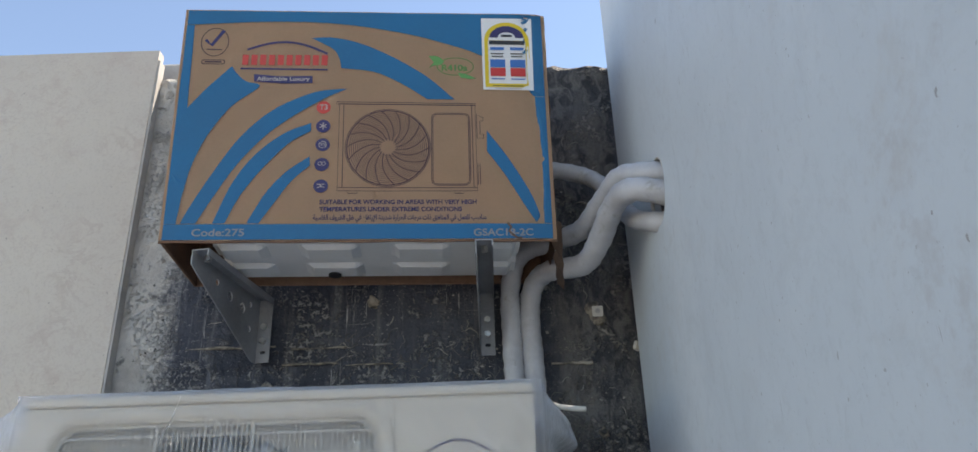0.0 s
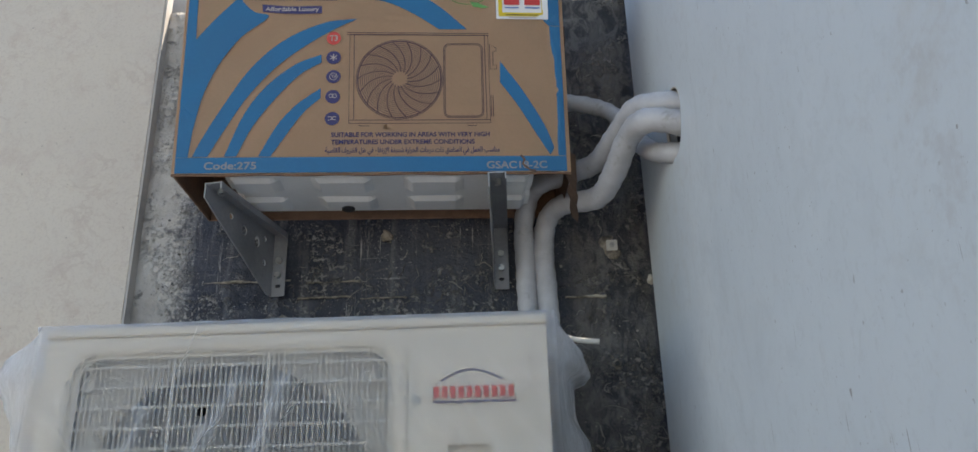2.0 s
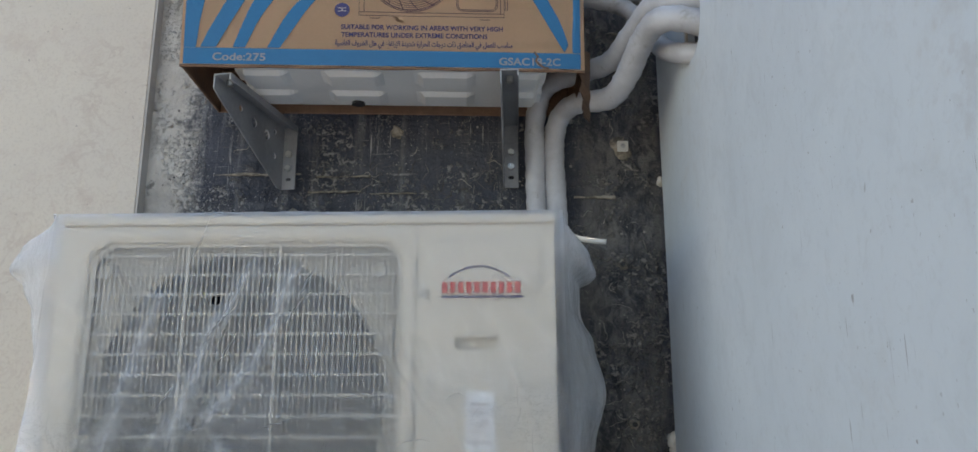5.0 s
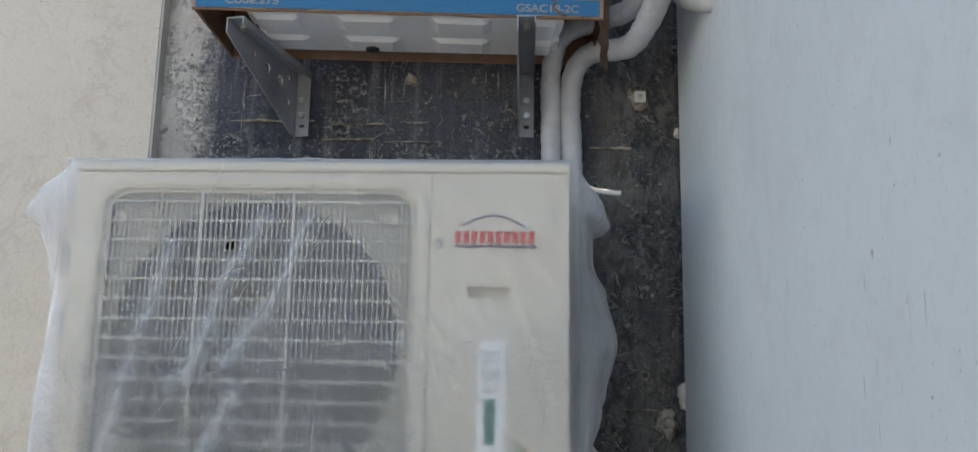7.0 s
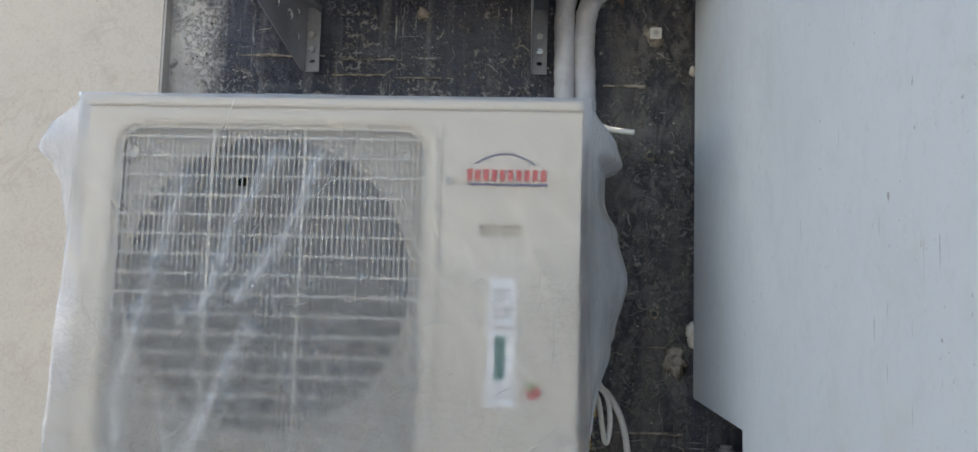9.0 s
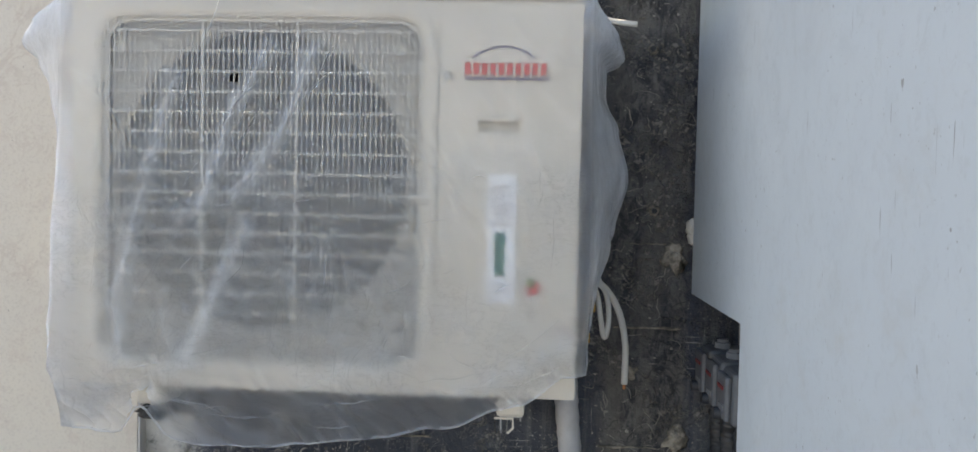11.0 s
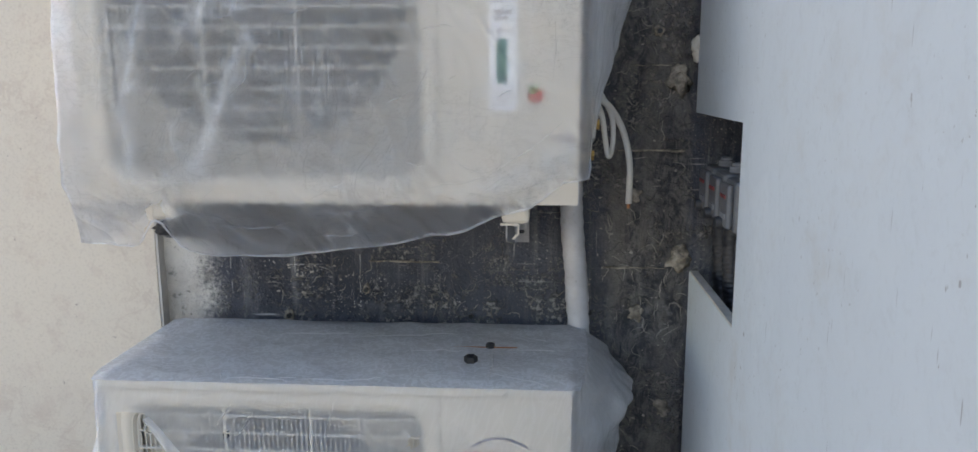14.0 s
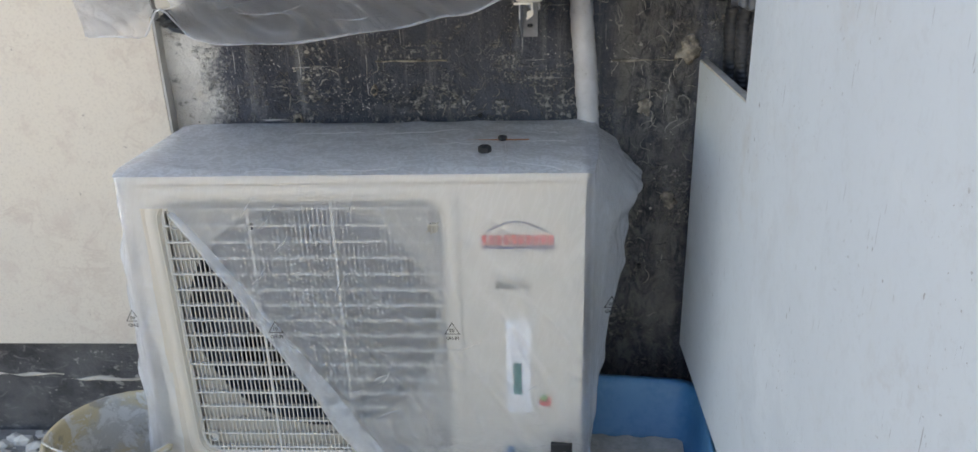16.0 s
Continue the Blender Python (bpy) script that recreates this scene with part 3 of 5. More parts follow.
part("notch_edge", block(0.001, 0.021, NOTCH_Y, CE, N0 - 0.001, N0 + 0.004, 0.001, 1), CUT_EDGE, east, "rough cut edge of the notch")
part("far_edge", block(0.002, 0.020, CE - 0.001, CE + 0.003, N1, 5.2), CUT_EDGE, east)
part("hole_rim", tube([(0.004, HOLE_Y + 0.075 * math.cos(2 * math.pi * i / 24), HOLE_Z + 0.075 * math.sin(2 * math.pi * i / 24)) for i in range(25)], 0.004, 6, 2, 0.4), CUT_EDGE, east, "chipped rim of the pipe hole")
part("backing", block(0.13, 0.33, -1.0, 1.995, 0.0, 5.2), DARK_CONC, east, "dark wall behind the cladding")


# ---- air conditioner units ----
W, H, D = 0.952, 0.746, 0.385


def make_unit():
    """An outdoor unit with its origin at the lower front left corner, the front towards -y."""
    u = thing("outdoor_unit", pose(0, 0, 0), "cream outdoor air conditioner unit with a square fan grille", "air conditioner", "outdoor units")
    shell = bmesh.new()
    t = 0.012
    block(0, t, 0.014, D, 0, H - 0.014, 0.004, 1, shell)
    block(W - t, W, 0.014, D, 0, H - 0.014, 0.004, 1, shell)
    block(0, W, D - t, D, 0, H - 0.014, 0.003, 1, shell)
    block(0.002, W - 0.002, 0.014, D - 0.002, 0, 0.016, 0.003, 1, shell)
    part("casing", shell, CASING, u)
    part("coil", block(0.02, W - 0.02, D - 0.035, D - 0.02, 0.03, H - 0.03), COIL, u, "dark finned coil")
    lid = part("lid", block(-0.004, W + 0.004, -0.006, D + 0.004, H - 0.020, H, 0.006, 3), CASING, u, "cream top cover with a folded lip")
    screw = bmesh.new()
    bmesh.ops.create_cone(screw, cap_ends=True, segments=14, radius1=0.0048, radius2=0.0036, depth=0.003, matrix=Matrix.Rotation(radians(90), 4, "X"))
    screw_me = mesh_from(screw, "screw", SCREW)
    for sx in (0.127, 0.478, 0.822):
        shared("screw", screw_me, lid, pose(sx, -0.008, H - 0.011))
    GX0, GX1, GZ0, GZ1 = 0.054, 0.665, 0.046, 0.695
    FX, FZ, FR = 0.353, 0.392, 0.280
    # front with the grille's opening, and a dished rim round it
    frontp = part("front_panel", plate(rounded(0.0, 0.6912, 0.0, H - 0.021, 0.003, 2), [rounded(GX0, GX1, GZ0, GZ1, 0.05)], 0.0, 0.014), CASING, u)
    rim = bmesh.new()
    loops = []
    for inset, y in ((-0.024, -0.0010), (-0.017, -0.0035), (-0.006, -0.0035), (0.002, 0.004), (0.006, 0.022)):
        ring = rounded(GX0 + inset, GX1 - inset, GZ0 + inset, GZ1 - inset, 0.05 - inset * 0.6)
        loops.append([rim.verts.new((a, y, b)) for a, b in ring])
    for a, b in zip(loops, loops[1:]):
        for i in range(len(a)):
            rim.faces.new((a[i], a[(i + 1) % len(a)], b[(i + 1) % len(b)], b[i]))
    part("grille_rim", rim, CASING, frontp, smooth=True)
    # orifice plate with the round fan opening
    part("shroud", plate(rounded(GX0 - 0.03, GX1 + 0.02, GZ0 - 0.03, GZ1 + 0.02, 0.02), [disc(FX, FZ, FR, 48)], 0.030, 0.034), SHROUD, u, "flat plate round the fan opening")
    ring = bmesh.new()
    a = [ring.verts.new((x, 0.030, z)) for x, z in disc(FX, FZ, FR, 48)]
    b = [ring.verts.new((x, 0.150, z)) for x, z in disc(FX, FZ, FR + 0.004, 48)]
    for i in range(48):
        ring.faces.new((a[i], a[(i + 1) % 48], b[(i + 1) % 48], b[i]))
    part("fan_ring", ring, FAN_GREY, u, smooth=True)
    fan = part("fan", turned([(0.062, -0.03), (0.066, 0.0), (0.066, 0.05)]), FAN_GREY, u, "grey three-bladed fan at rest")
    fan.matrix_local = pose(FX, 0.105, FZ, 90, 0, 0)
    blade = bmesh.new()
    cells = [[None] * 9 for _ in range(7)]
    for i in range(7):
        r = 0.06 + (0.272 - 0.06) * i / 6
        for j in range(9):
            ang = radians(-38 - 9 * i / 6 + (76 + 16 * i / 6) * j / 8 + 14 * (i / 6) ** 2)
            cells[i][j] = blade.verts.new((r * math.cos(ang), r * math.sin(ang), -0.032 + 0.075 * j / 8 * (0.6 + 0.4 * i / 6)))
    for i in range(6):
        for j in range(8):
            blade.faces.new((cells[i][j], cells[i + 1][j], cells[i + 1][j + 1], cells[i][j + 1]))
    bmesh.ops.solidify(blade, geom=list(blade.faces), thickness=0.003)
    blade_me = mesh_from(blade, "blade", FAN_GREY, True)
    for k in range(3):
        shared("blade", blade_me, fan, pose(0, 0, 0, 0, 0, 120 * k + 33))
    # grille: flat horizontal bars with thin upright wires behind them
    grille = part("grille", tube([(x, 0.012, z) for x, z in rounded(GX0 + 0.006, GX1 - 0.006, GZ0 + 0.006, GZ1 - 0.006, 0.048) + [(GX1 - 0.006, GZ1 - 0.05)]], 0.004, 6, 1), GRILLE, u)
    bar_me = mesh_from(block(-0.5, 0.5, -0.0065, 0.0065, -0.0022, 0.0022, 0.0012, 1), "bar", GRILLE)
    wire_me = mesh_from(block(-0.0013, 0.0013, -0.002, 0.002, -0.5, 0.5, 0.0005, 1), "wire", GRILLE)
    count = 17
    for k in range(count):
        z = GZ1 - 0.026 - k * (GZ1 - GZ0 - 0.045) / (count - 1)
        span = GX1 - GX0 - 0.012
        shared("bar", bar_me, grille, pose((GX0 + GX1) / 2, 0.014, z) @ Matrix.Diagonal((span, 1, 1, 1)))
    for k in range(60):
        x = GX0 + 0.011 + k * (GX1 - GX0 - 0.022) / 59
        far = min(x - GX0, GX1 - x)
        cut = 0.05 - math.sqrt(max(0.0, 0.05 ** 2 - (0.05 - far) ** 2)) if far < 0.05 else 0.0
        thick = 2.4 if k in (18, 36) else 1.0
        shared("wire", wire_me, grille, pose(x, 0.011, (GZ0 + GZ1) / 2) @ Matrix.Diagonal((thick, 1, GZ1 - GZ0 - 0.006 - 2 * cut, 1)))
    lug = turned([(0.0118, -0.006), (0.0118, 0.005), (0.0095, 0.005), (0.0090, -0.002)], 20)
    bmesh.ops.rotate(lug, verts=lug.verts, matrix=Matrix.Rotation(radians(90), 3, "X"))
    lug_me = mesh_from(lug, "lug", GRILLE)
    for lx in (GX0 + 0.034, GX1 - 0.047):
        for lz in (GZ1 - 0.058, GZ0 + 0.05):
            shared("lug", lug_me, grille, pose(lx, 0.008, lz))
    # service cover at the side, with a raised field, a handle recess and the maker's mark
    svc = part("service_panel", plate(rounded(0.6922, W, 0.0, H - 0.021, 0.003, 2), [rounded(0.764, 0.842, 0.487, 0.514, 0.006, 3)], 0.0, 0.014), CASING, u)
    fld = bmesh.new()
    loops = []
    for inset, y in ((0.0, -0.0005), (0.010, -0.0035), (0.02, -0.004)):
        ring = rounded(0.712 + inset, 0.930 - inset, 0.585 + inset, 0.700 - inset, 0.022 - inset * 0.5)
        loops.append([fld.verts.new((a_, y, b_)) for a_, b_ in ring])
    for p, q in zip(loops, loops[1:]):
        for i in range(len(p)):
            fld.faces.new((p[i], p[(i + 1) % len(p)], q[(i + 1) % len(q)], q[i]))
    fld.faces.new(loops[-1])
    part("raised_field", fld, CASING, svc)
    part("handle_recess", block(0.760, 0.846, 0.016, 0.030, 0.483, 0.518), CASING, svc, "shaded handle recess")
    part("handle_lip", block(0.764, 0.842, -0.006, 0.012, 0.508, 0.517, 0.003, 2), CASING, svc)
    plug = turned([(0.0085, 0.0), (0.0085, 0.004), (0.0068, 0.005), (0.0060, 0.0035)], 20)
    bmesh.ops.rotate(plug, verts=plug.verts, matrix=Matrix.Rotation(radians(90), 3, "X"))
    part("plug", moved(plug, 0.7065, 0.0, 0.590), MESH_GREY, svc, "small round grey plug")
    mark = part("mark", stroke(spline([(0.752 + 0.115 * i / 8, 0.623 + 0.020 * math.sin(math.pi * i / 8)) for i in range(9)], 2), 0.003, -0.0055), NAVY, svc, "dark blue arc of the maker's mark")
    letter_me = mesh_from(block(0.0, 0.0100, -0.0062, -0.0042, 0.592, 0.613), "mark_bar", RED)
    for k in range(10):
        shared("mark_bar", letter_me, mark, pose(0.739 + k * 0.0153, 0, 0))
    part("mark_line", block(0.739, 0.891, -0.006, -0.0042, 0.583, 0.5865), NAVY, mark)
    tag = part("sticker", block(0.785, 0.838, -0.0015, 0.0, 0.175, 0.412, 0.0006, 1), PAPER, svc, "white paper sticker with a green field")
    part("field", block(0.799, 0.818, -0.0028, -0.0014, 0.225, 0.305), TEAL, tag)
    for k, (z0, w) in enumerate(((0.385, 0.030), (0.372, 0.022), (0.350, 0.034), (0.338, 0.026), (0.318, 0.036), (0.205, 0.034), (0.192, 0.028))):
        part("line", block(0.794, 0.794 + w, -0.0026, -0.0014, z0, z0 + 0.005), PALE, tag)
    seal = part("seal", plate(disc(0.871, 0.205, 0.014, 24), [], -0.0015, 0.0), LRED, svc, "small round red and green seal")
    part("seal_field", plate(disc(0.867, 0.214, 0.008, 18), [], -0.0028, -0.0016), GREEN, seal)
    part("side_label", block(0.905, 0.945, -0.0014, 0.0, 0.118, 0.132), PALE, svc, "thin grey label")
    foot_me = mesh_from(block(-0.026, 0.026, -0.012, D + 0.012, -0.034, -0.001, 0.008, 2), "foot", CASING)
    for fx in (0.155, 0.835):
        shared("foot", foot_me, u, pose(fx, 0, 0))
    return u


FRONT_Y = 1.53
unit_low = make_unit()
unit_low.matrix_world = pose(-0.732, FRONT_Y, 0.234)
unit_mid = copy_thing(unit_low, pose(-0.727, FRONT_Y, 1.346))
part("fixing_hook", stroke([(0.806, -0.036), (0.840, -0.036), (0.8405, -0.054), (0.830, -0.064)], 0.0045, -0.008, depth=0.012), CASING, unit_mid, "bent cream steel fixing hook")
tagged(unit_low, "cream outdoor air conditioner unit standing above the floor, partly unwrapped")
tagged(unit_mid, "cream outdoor air conditioner unit on wall brackets under milky film")


# ---- brackets ----
def make_bracket(name="wall_bracket", arm=0.352, drop=0.168):
    """A pressed steel wall bracket; origin at the wall, at the height of the arm's top, the arm towards -y."""
    b = thing(name, pose(0, 0, 0), "grey galvanised steel wall bracket with punched holes", "bracket", "wall brackets")
    outer = [(0.0, 0.0), (-arm, 0.0), (-arm, -0.034), (-arm + 0.03, -0.048), (-0.028, -drop), (0.0, -drop)]
    holes = [disc(-arm * k, -z, r, 14) for k, z, r in ((0.28, 0.052, 0.013), (0.47, 0.045, 0.012), (0.66, 0.034, 0.008), (0.16, 0.030, 0.007), (0.15, drop * 0.55, 0.008))]
    part("gusset", plate(outer, holes, 0.0, 0.003, axis="x"), STEEL, b)
    slot = [rounded(0.0135, 0.0275, -drop + 0.022, -drop + 0.031, 0.004, 3), disc(0.0205, -drop + 0.055, 0.0055, 12), disc(0.0205, -0.075, 0.006, 12)]
    part("wall_flange", plate([(0.0035, 0.0), (0.0035, -drop), (0.039, -drop), (0.039, 0.0)], slot, -0.004, -0.001), STEEL, b)
    arm_bm = block(0.0032, 0.040, -arm, -0.005, -0.003, 0.0)
    block(0.037, 0.040, -arm, -0.005, -0.016, -0.0032, bm=arm_bm)
    part("arm", arm_bm, STEEL, b)
    bolt = bmesh.new()
    bmesh.ops.create_cone(bolt, cap_ends=True, segments=6, radius1=0.0085, radius2=0.0085, depth=0.012, matrix=Matrix.Rotation(radians(90), 4, "X"))
    bolt_me = mesh_from(bolt, "bolt", SCREW)
    for z in (-drop + 0.055, -0.075):
        shared("bolt", bolt_me, b, pose(0.0205, -0.008, z))
    down = bmesh.new()
    bmesh.ops.create_cone(down, cap_ends=True, segments=6, radius1=0.008, radius2=0.008, depth=0.014)
    moved(down, 0.0205, -arm + 0.035, -0.010)
    part("mounting_bolt", down, SCREW, b)
    return b


brk = make_bracket()
brk.matrix_world = pose(-0.449, 1.99, 2.440, 0, 0, -9)
copy_thing(brk, pose(0.121, 1.99, 2.440))
low = make_bracket("wall_bracket", 0.43, 0.13)
low.matrix_world = pose(-0.640, 1.99, 1.3105, 0, 0, 5)
copy_thing(low, pose(0.088, 1.99, 1.3105))

# ---- boxed unit on the upper brackets ----
CW, CH, CD, CT = 0.880, 0.600, 0.285, 0.006
CM = pose(-0.571, 1.616, 2.450, 4.5, 0, 4.0)
carton = thing("carton", CM, "brown cardboard carton with blue printed stripes, crumpled at one edge", "carton")


def face_sheet(nx=44, nz=30):
    """The printed front: a board that bulges a little and is dented along one edge."""
    bm = bmesh.new()
    g = [[None] * (nz + 1) for _ in range(nx + 1)]
    for i in range(nx + 1):
        for j in range(nz + 1):
            x, z = CW * i / nx, CH * j / nz
            g[i][j] = bm.verts.new((x, face_y(x, z), z))
    for i in range(nx):
        for j in range(nz):
            bm.faces.new((g[i][j], g[i + 1][j], g[i + 1][j + 1], g[i][j + 1]))
    return bm


def face_y(x, z):
    y = -0.004 * math.sin(math.pi * x / CW) * math.sin(math.pi * z / CH)
    y += 0.0016 * noise.noise(Vector((x * 9, z * 9, 3)))
    y += 0.010 * max(0.0, (x - 0.845) / 0.035) ** 2 * (0.6 + noise.noise(Vector((0, z * 11, 8))))
    y += 0.0035 * math.exp(-((x - 0.842 - 0.01 * math.sin(z * 9)) / 0.006) ** 2)
    y += 0.0014 * math.exp(-((z - 0.153 + 0.02 * x) / 0.004) ** 2)
    return y


def laid(bm, lift):
    """Press a flat print onto the front, lift metres proud of it."""
    long = [e for e in bm.edges if e.calc_length() > 0.05]
    if len(bm.faces) < 400 and long:
        bmesh.ops.triangulate(bm, faces=bm.faces)
        for _ in range(4):
            long = [e for e in bm.edges if e.calc_length() > 0.03]
            if not long:
                break
            bmesh.ops.subdivide_edges(bm, edges=long, cuts=1)
            bmesh.ops.triangulate(bm, faces=[f for f in bm.faces if len(f.verts) > 3])
    for v in bm.verts:
        v.co.y = face_y(v.co.x, v.co.z) - lift
    return bm


sheet_bm = face_sheet()
bmesh.ops.solidify(sheet_bm, geom=list(sheet_bm.faces), thickness=-CT)
part("front_board", sheet_bm, CARD, carton, smooth=False)


def level(bm):
    """The board leans back, but the carton's floor lies flat on the brackets."""
    for v in bm.verts:
        v.co.z -= v.co.y * math.tan(radians(4.5))
    return bm


# Side and rear boards carry the carton's inner shade in their dark colour.
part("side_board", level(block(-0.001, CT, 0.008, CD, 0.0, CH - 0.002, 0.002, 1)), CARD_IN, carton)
side = bmesh.new()
side_rows = []
for k in range(31):
    z = CH * k / 30
    wob = 0.012 * noise.noise(Vector((z * 13, 2, 0))) * (1 - abs(z / CH - 0.5))
    side_rows.append([side.verts.new((CW + wob + 0.004 * math.sin(math.pi * j / 6), 0.012 + (CD - 0.012) * j / 6, z)) for j in range(7)])
for a, b in zip(side_rows, side_rows[1:]):
    for j in range(6):
        side.faces.new((a[j], a[j + 1], b[j + 1], b[j]))
bmesh.ops.solidify(side, geom=list(side.faces), thickness=CT)
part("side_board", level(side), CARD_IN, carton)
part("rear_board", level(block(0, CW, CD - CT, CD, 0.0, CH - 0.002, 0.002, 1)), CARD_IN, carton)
part("top_board", level(block(0, CW, 0.004, CD, CH - CT, CH, 0.002, 1)), CARD, carton)
flap = bmesh.new()
fr = []
for k in range(9):
    w = 0.009 + 0.007 * noise.noise(Vector((k * 0.9, 1, 2)))
    z = 0.055 - 0.155 * k / 8
    fr.append([flap.verts.new((CW - 0.004 - w * (1.2 - k / 10) + 0.004 * k / 8, 0.004 + 0.01 * k / 8, z)), flap.verts.new((CW + 0.010 + w * 0.4, 0.012 + 0.016 * k / 8 + 0.006 * noise.noise(Vector((k * 0.7, 5, 2))), z - 0.01))])
for a, b in zip(fr, fr[1:]):
    flap.faces.new((a[0], a[1], b[1], b[0]))
bmesh.ops.solidify(flap, geom=list(flap.faces), thickness=0.004)
part("torn_flap", flap, RUST, carton, "torn hanging strip of cardboard")
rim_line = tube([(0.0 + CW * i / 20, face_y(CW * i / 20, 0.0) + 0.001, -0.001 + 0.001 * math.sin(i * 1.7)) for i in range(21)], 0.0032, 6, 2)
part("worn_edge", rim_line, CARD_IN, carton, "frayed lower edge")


def printed(name, outline, material, lift=0.0016, holes=(), label=""):
    return part(name, laid(plate(outline, holes, 0, 0), lift), material, carton, label)


def curve2(*pts, steps=6):
    return [(p.x, p.y) for p in spline(pts, steps)]


L, R = 0.007, CW - 0.009
# frame: upper wedge above the arc, both sides, lower band
arc_top = curve2((0.025, 0.557), (0.21, 0.567), (0.357, 0.564), (0.505, 0.543), (0.623, 0.512), (0.72, 0.475), (0.799, 0.416), (0.845, 0.366))
printed("blue_print", [(L, 0.597), (R, 0.597), (R, 0.366)] + arc_top[::-1] + [(L, 0.557)], BLUE)
printed("blue_print", curve2((L, 0.556), (L, 0.3), (L, 0.040), steps=2) + [(0.033, 0.040)] + curve2((0.039, 0.1), (0.054, 0.181), (0.083, 0.259), (0.132, 0.334), (0.192, 0.386), (0.16, 0.399), (0.136, 0.421), (0.123, 0.441), steps=5)
        + curve2((0.123, 0.441), (0.072, 0.383), (0.03, 0.329))[1:] + [(0.025, 0.556)], BLUE)
printed("blue_print", [(0.846, 0.365), (R, 0.365), (R, 0.0395), (0.853, 0.0395), (0.851, 0.2)], BLUE)
printed("blue_print", [(L, 0.003), (R, 0.003), (R, 0.0385), (L, 0.0395)], BLUE)
printed("blue_print", curve2((0.397, 0.381), (0.319, 0.37), (0.227, 0.323), (0.158, 0.254), (0.101, 0.16), (0.059, 0.08), (0.042, 0.041)) + curve2((0.076, 0.041), (0.107, 0.1), (0.154, 0.181), (0.213, 0.254), (0.275, 0.307), (0.339, 0.35), (0.39, 0.377)), BLUE)
printed("blue_print", curve2((0.317, 0.289), (0.259, 0.264), (0.198, 0.212), (0.149, 0.14), (0.112, 0.041)) + curve2((0.139, 0.041), (0.169, 0.109), (0.219, 0.181), (0.27, 0.238), (0.318, 0.269)), BLUE)
printed("blue_print", curve2((0.318, 0.204), (0.266, 0.165), (0.224, 0.114), (0.186, 0.041)) + curve2((0.213, 0.041), (0.244, 0.089), (0.281, 0.144), (0.319, 0.18)), BLUE)
printed("blue_print", curve2((0.306, 0.521), (0.359, 0.523), (0.428, 0.506), (0.507, 0.467), (0.586, 0.416), (0.652, 0.354)) + curve2((0.587, 0.354), (0.528, 0.394), (0.46, 0.427), (0.381, 0.437)) + curve2((0.377, 0.461), (0.361, 0.489), (0.312, 0.519)), BLUE)
printed("blue_print", curve2((0.727, 0.272), (0.777, 0.199), (0.823, 0.116), (0.845, 0.058)) + [(0.835, 0.041)] + curve2((0.808, 0.086), (0.767, 0.158), (0.726, 0.219)), BLUE)
# maker's mark as plain shapes, slogan on its ribbon
mk = printed("mark", [(0.143, 0.432), (0.349, 0.430), (0.349, 0.4345), (0.143, 0.4365)], NAVY, label="maker's mark of an arc, bars and a line")
for k in range(10):
    a0 = 0.146 + k * 0.0208
    part("mark_bar", laid(plate([(a0, 0.4445), (a0 + 0.0145, 0.4440), (a0 + 0.0145, 0.4725), (a0, 0.4735)], [], 0, 0), 0.0016), RED, mk)
arc = [(0.155 + 0.192 * i / 16, 0.487 - 0.010 * i / 16 + 0.027 * math.sin(math.pi * i / 16)) for i in range(17)]
part("mark_arc", laid(stroke(arc, 0.0055, 0), 0.0016), NAVY, mk)
printed("ribbon", curve2((0.176, 0.419), (0.24, 0.414), (0.314, 0.415)) + curve2((0.315, 0.395), (0.245, 0.394), (0.178, 0.399)), NAVY)


def lettering(words, x, z, height, width, material, lift=0.0018, label=""):
    return part("lettering", laid(moved(text_mesh(words, height, width, 0.0), x, 0, z), lift), material, carton, label)


lettering("Affordable Luxury", 0.184, 0.401, 0.0105, 0.124, PALE, 0.0026)
lettering("SUITABLE FOR WORKING IN AREAS WITH VERY HIGH", 0.345, 0.086, 0.0105, 0.354, NAVY)
lettering("TEMPERATURES UNDER EXTREME CONDITIONS", 0.345, 0.0685, 0.0105, 0.320, NAVY)
lettering("Code:275", 0.070, 0.0115, 0.0165, 0.114, FAINT, 0.0026)
lettering("GSAC18-2C", 0.691, 0.0095, 0.0165, 0.135, FAINT, 0.0026)
lettering("R410a", 0.622, 0.4335, 0.0165, 0.062, GREEN)
FORMS = {"\u0627": 0xFE8D, "\u0629": 0xFE93, "\u0628": 0xFE8F, "\u062A": 0xFE95, "\u062C": 0xFE9D, "\u062D": 0xFEA1, "\u062F": 0xFEA9, "\u0630": 0xFEAB, "\u0631": 0xFEAD, "\u0633": 0xFEB1, "\u0634": 0xFEB5,
         "\u0637": 0xFEC1, "\u0638": 0xFEC5, "\u0639": 0xFEC9, "\u0641": 0xFED1, "\u0642": 0xFED5, "\u0644": 0xFEDD, "\u0645": 0xFEE1, "\u0646": 0xFEE5, "\u0648": 0xFEED, "\u064A": 0xFEF1, "\uFEF9": 0xFEF9}
NO_LEFT_JOIN = "\u0627\u0629\u062F\u0630\u0631\u0648\uFEF9"


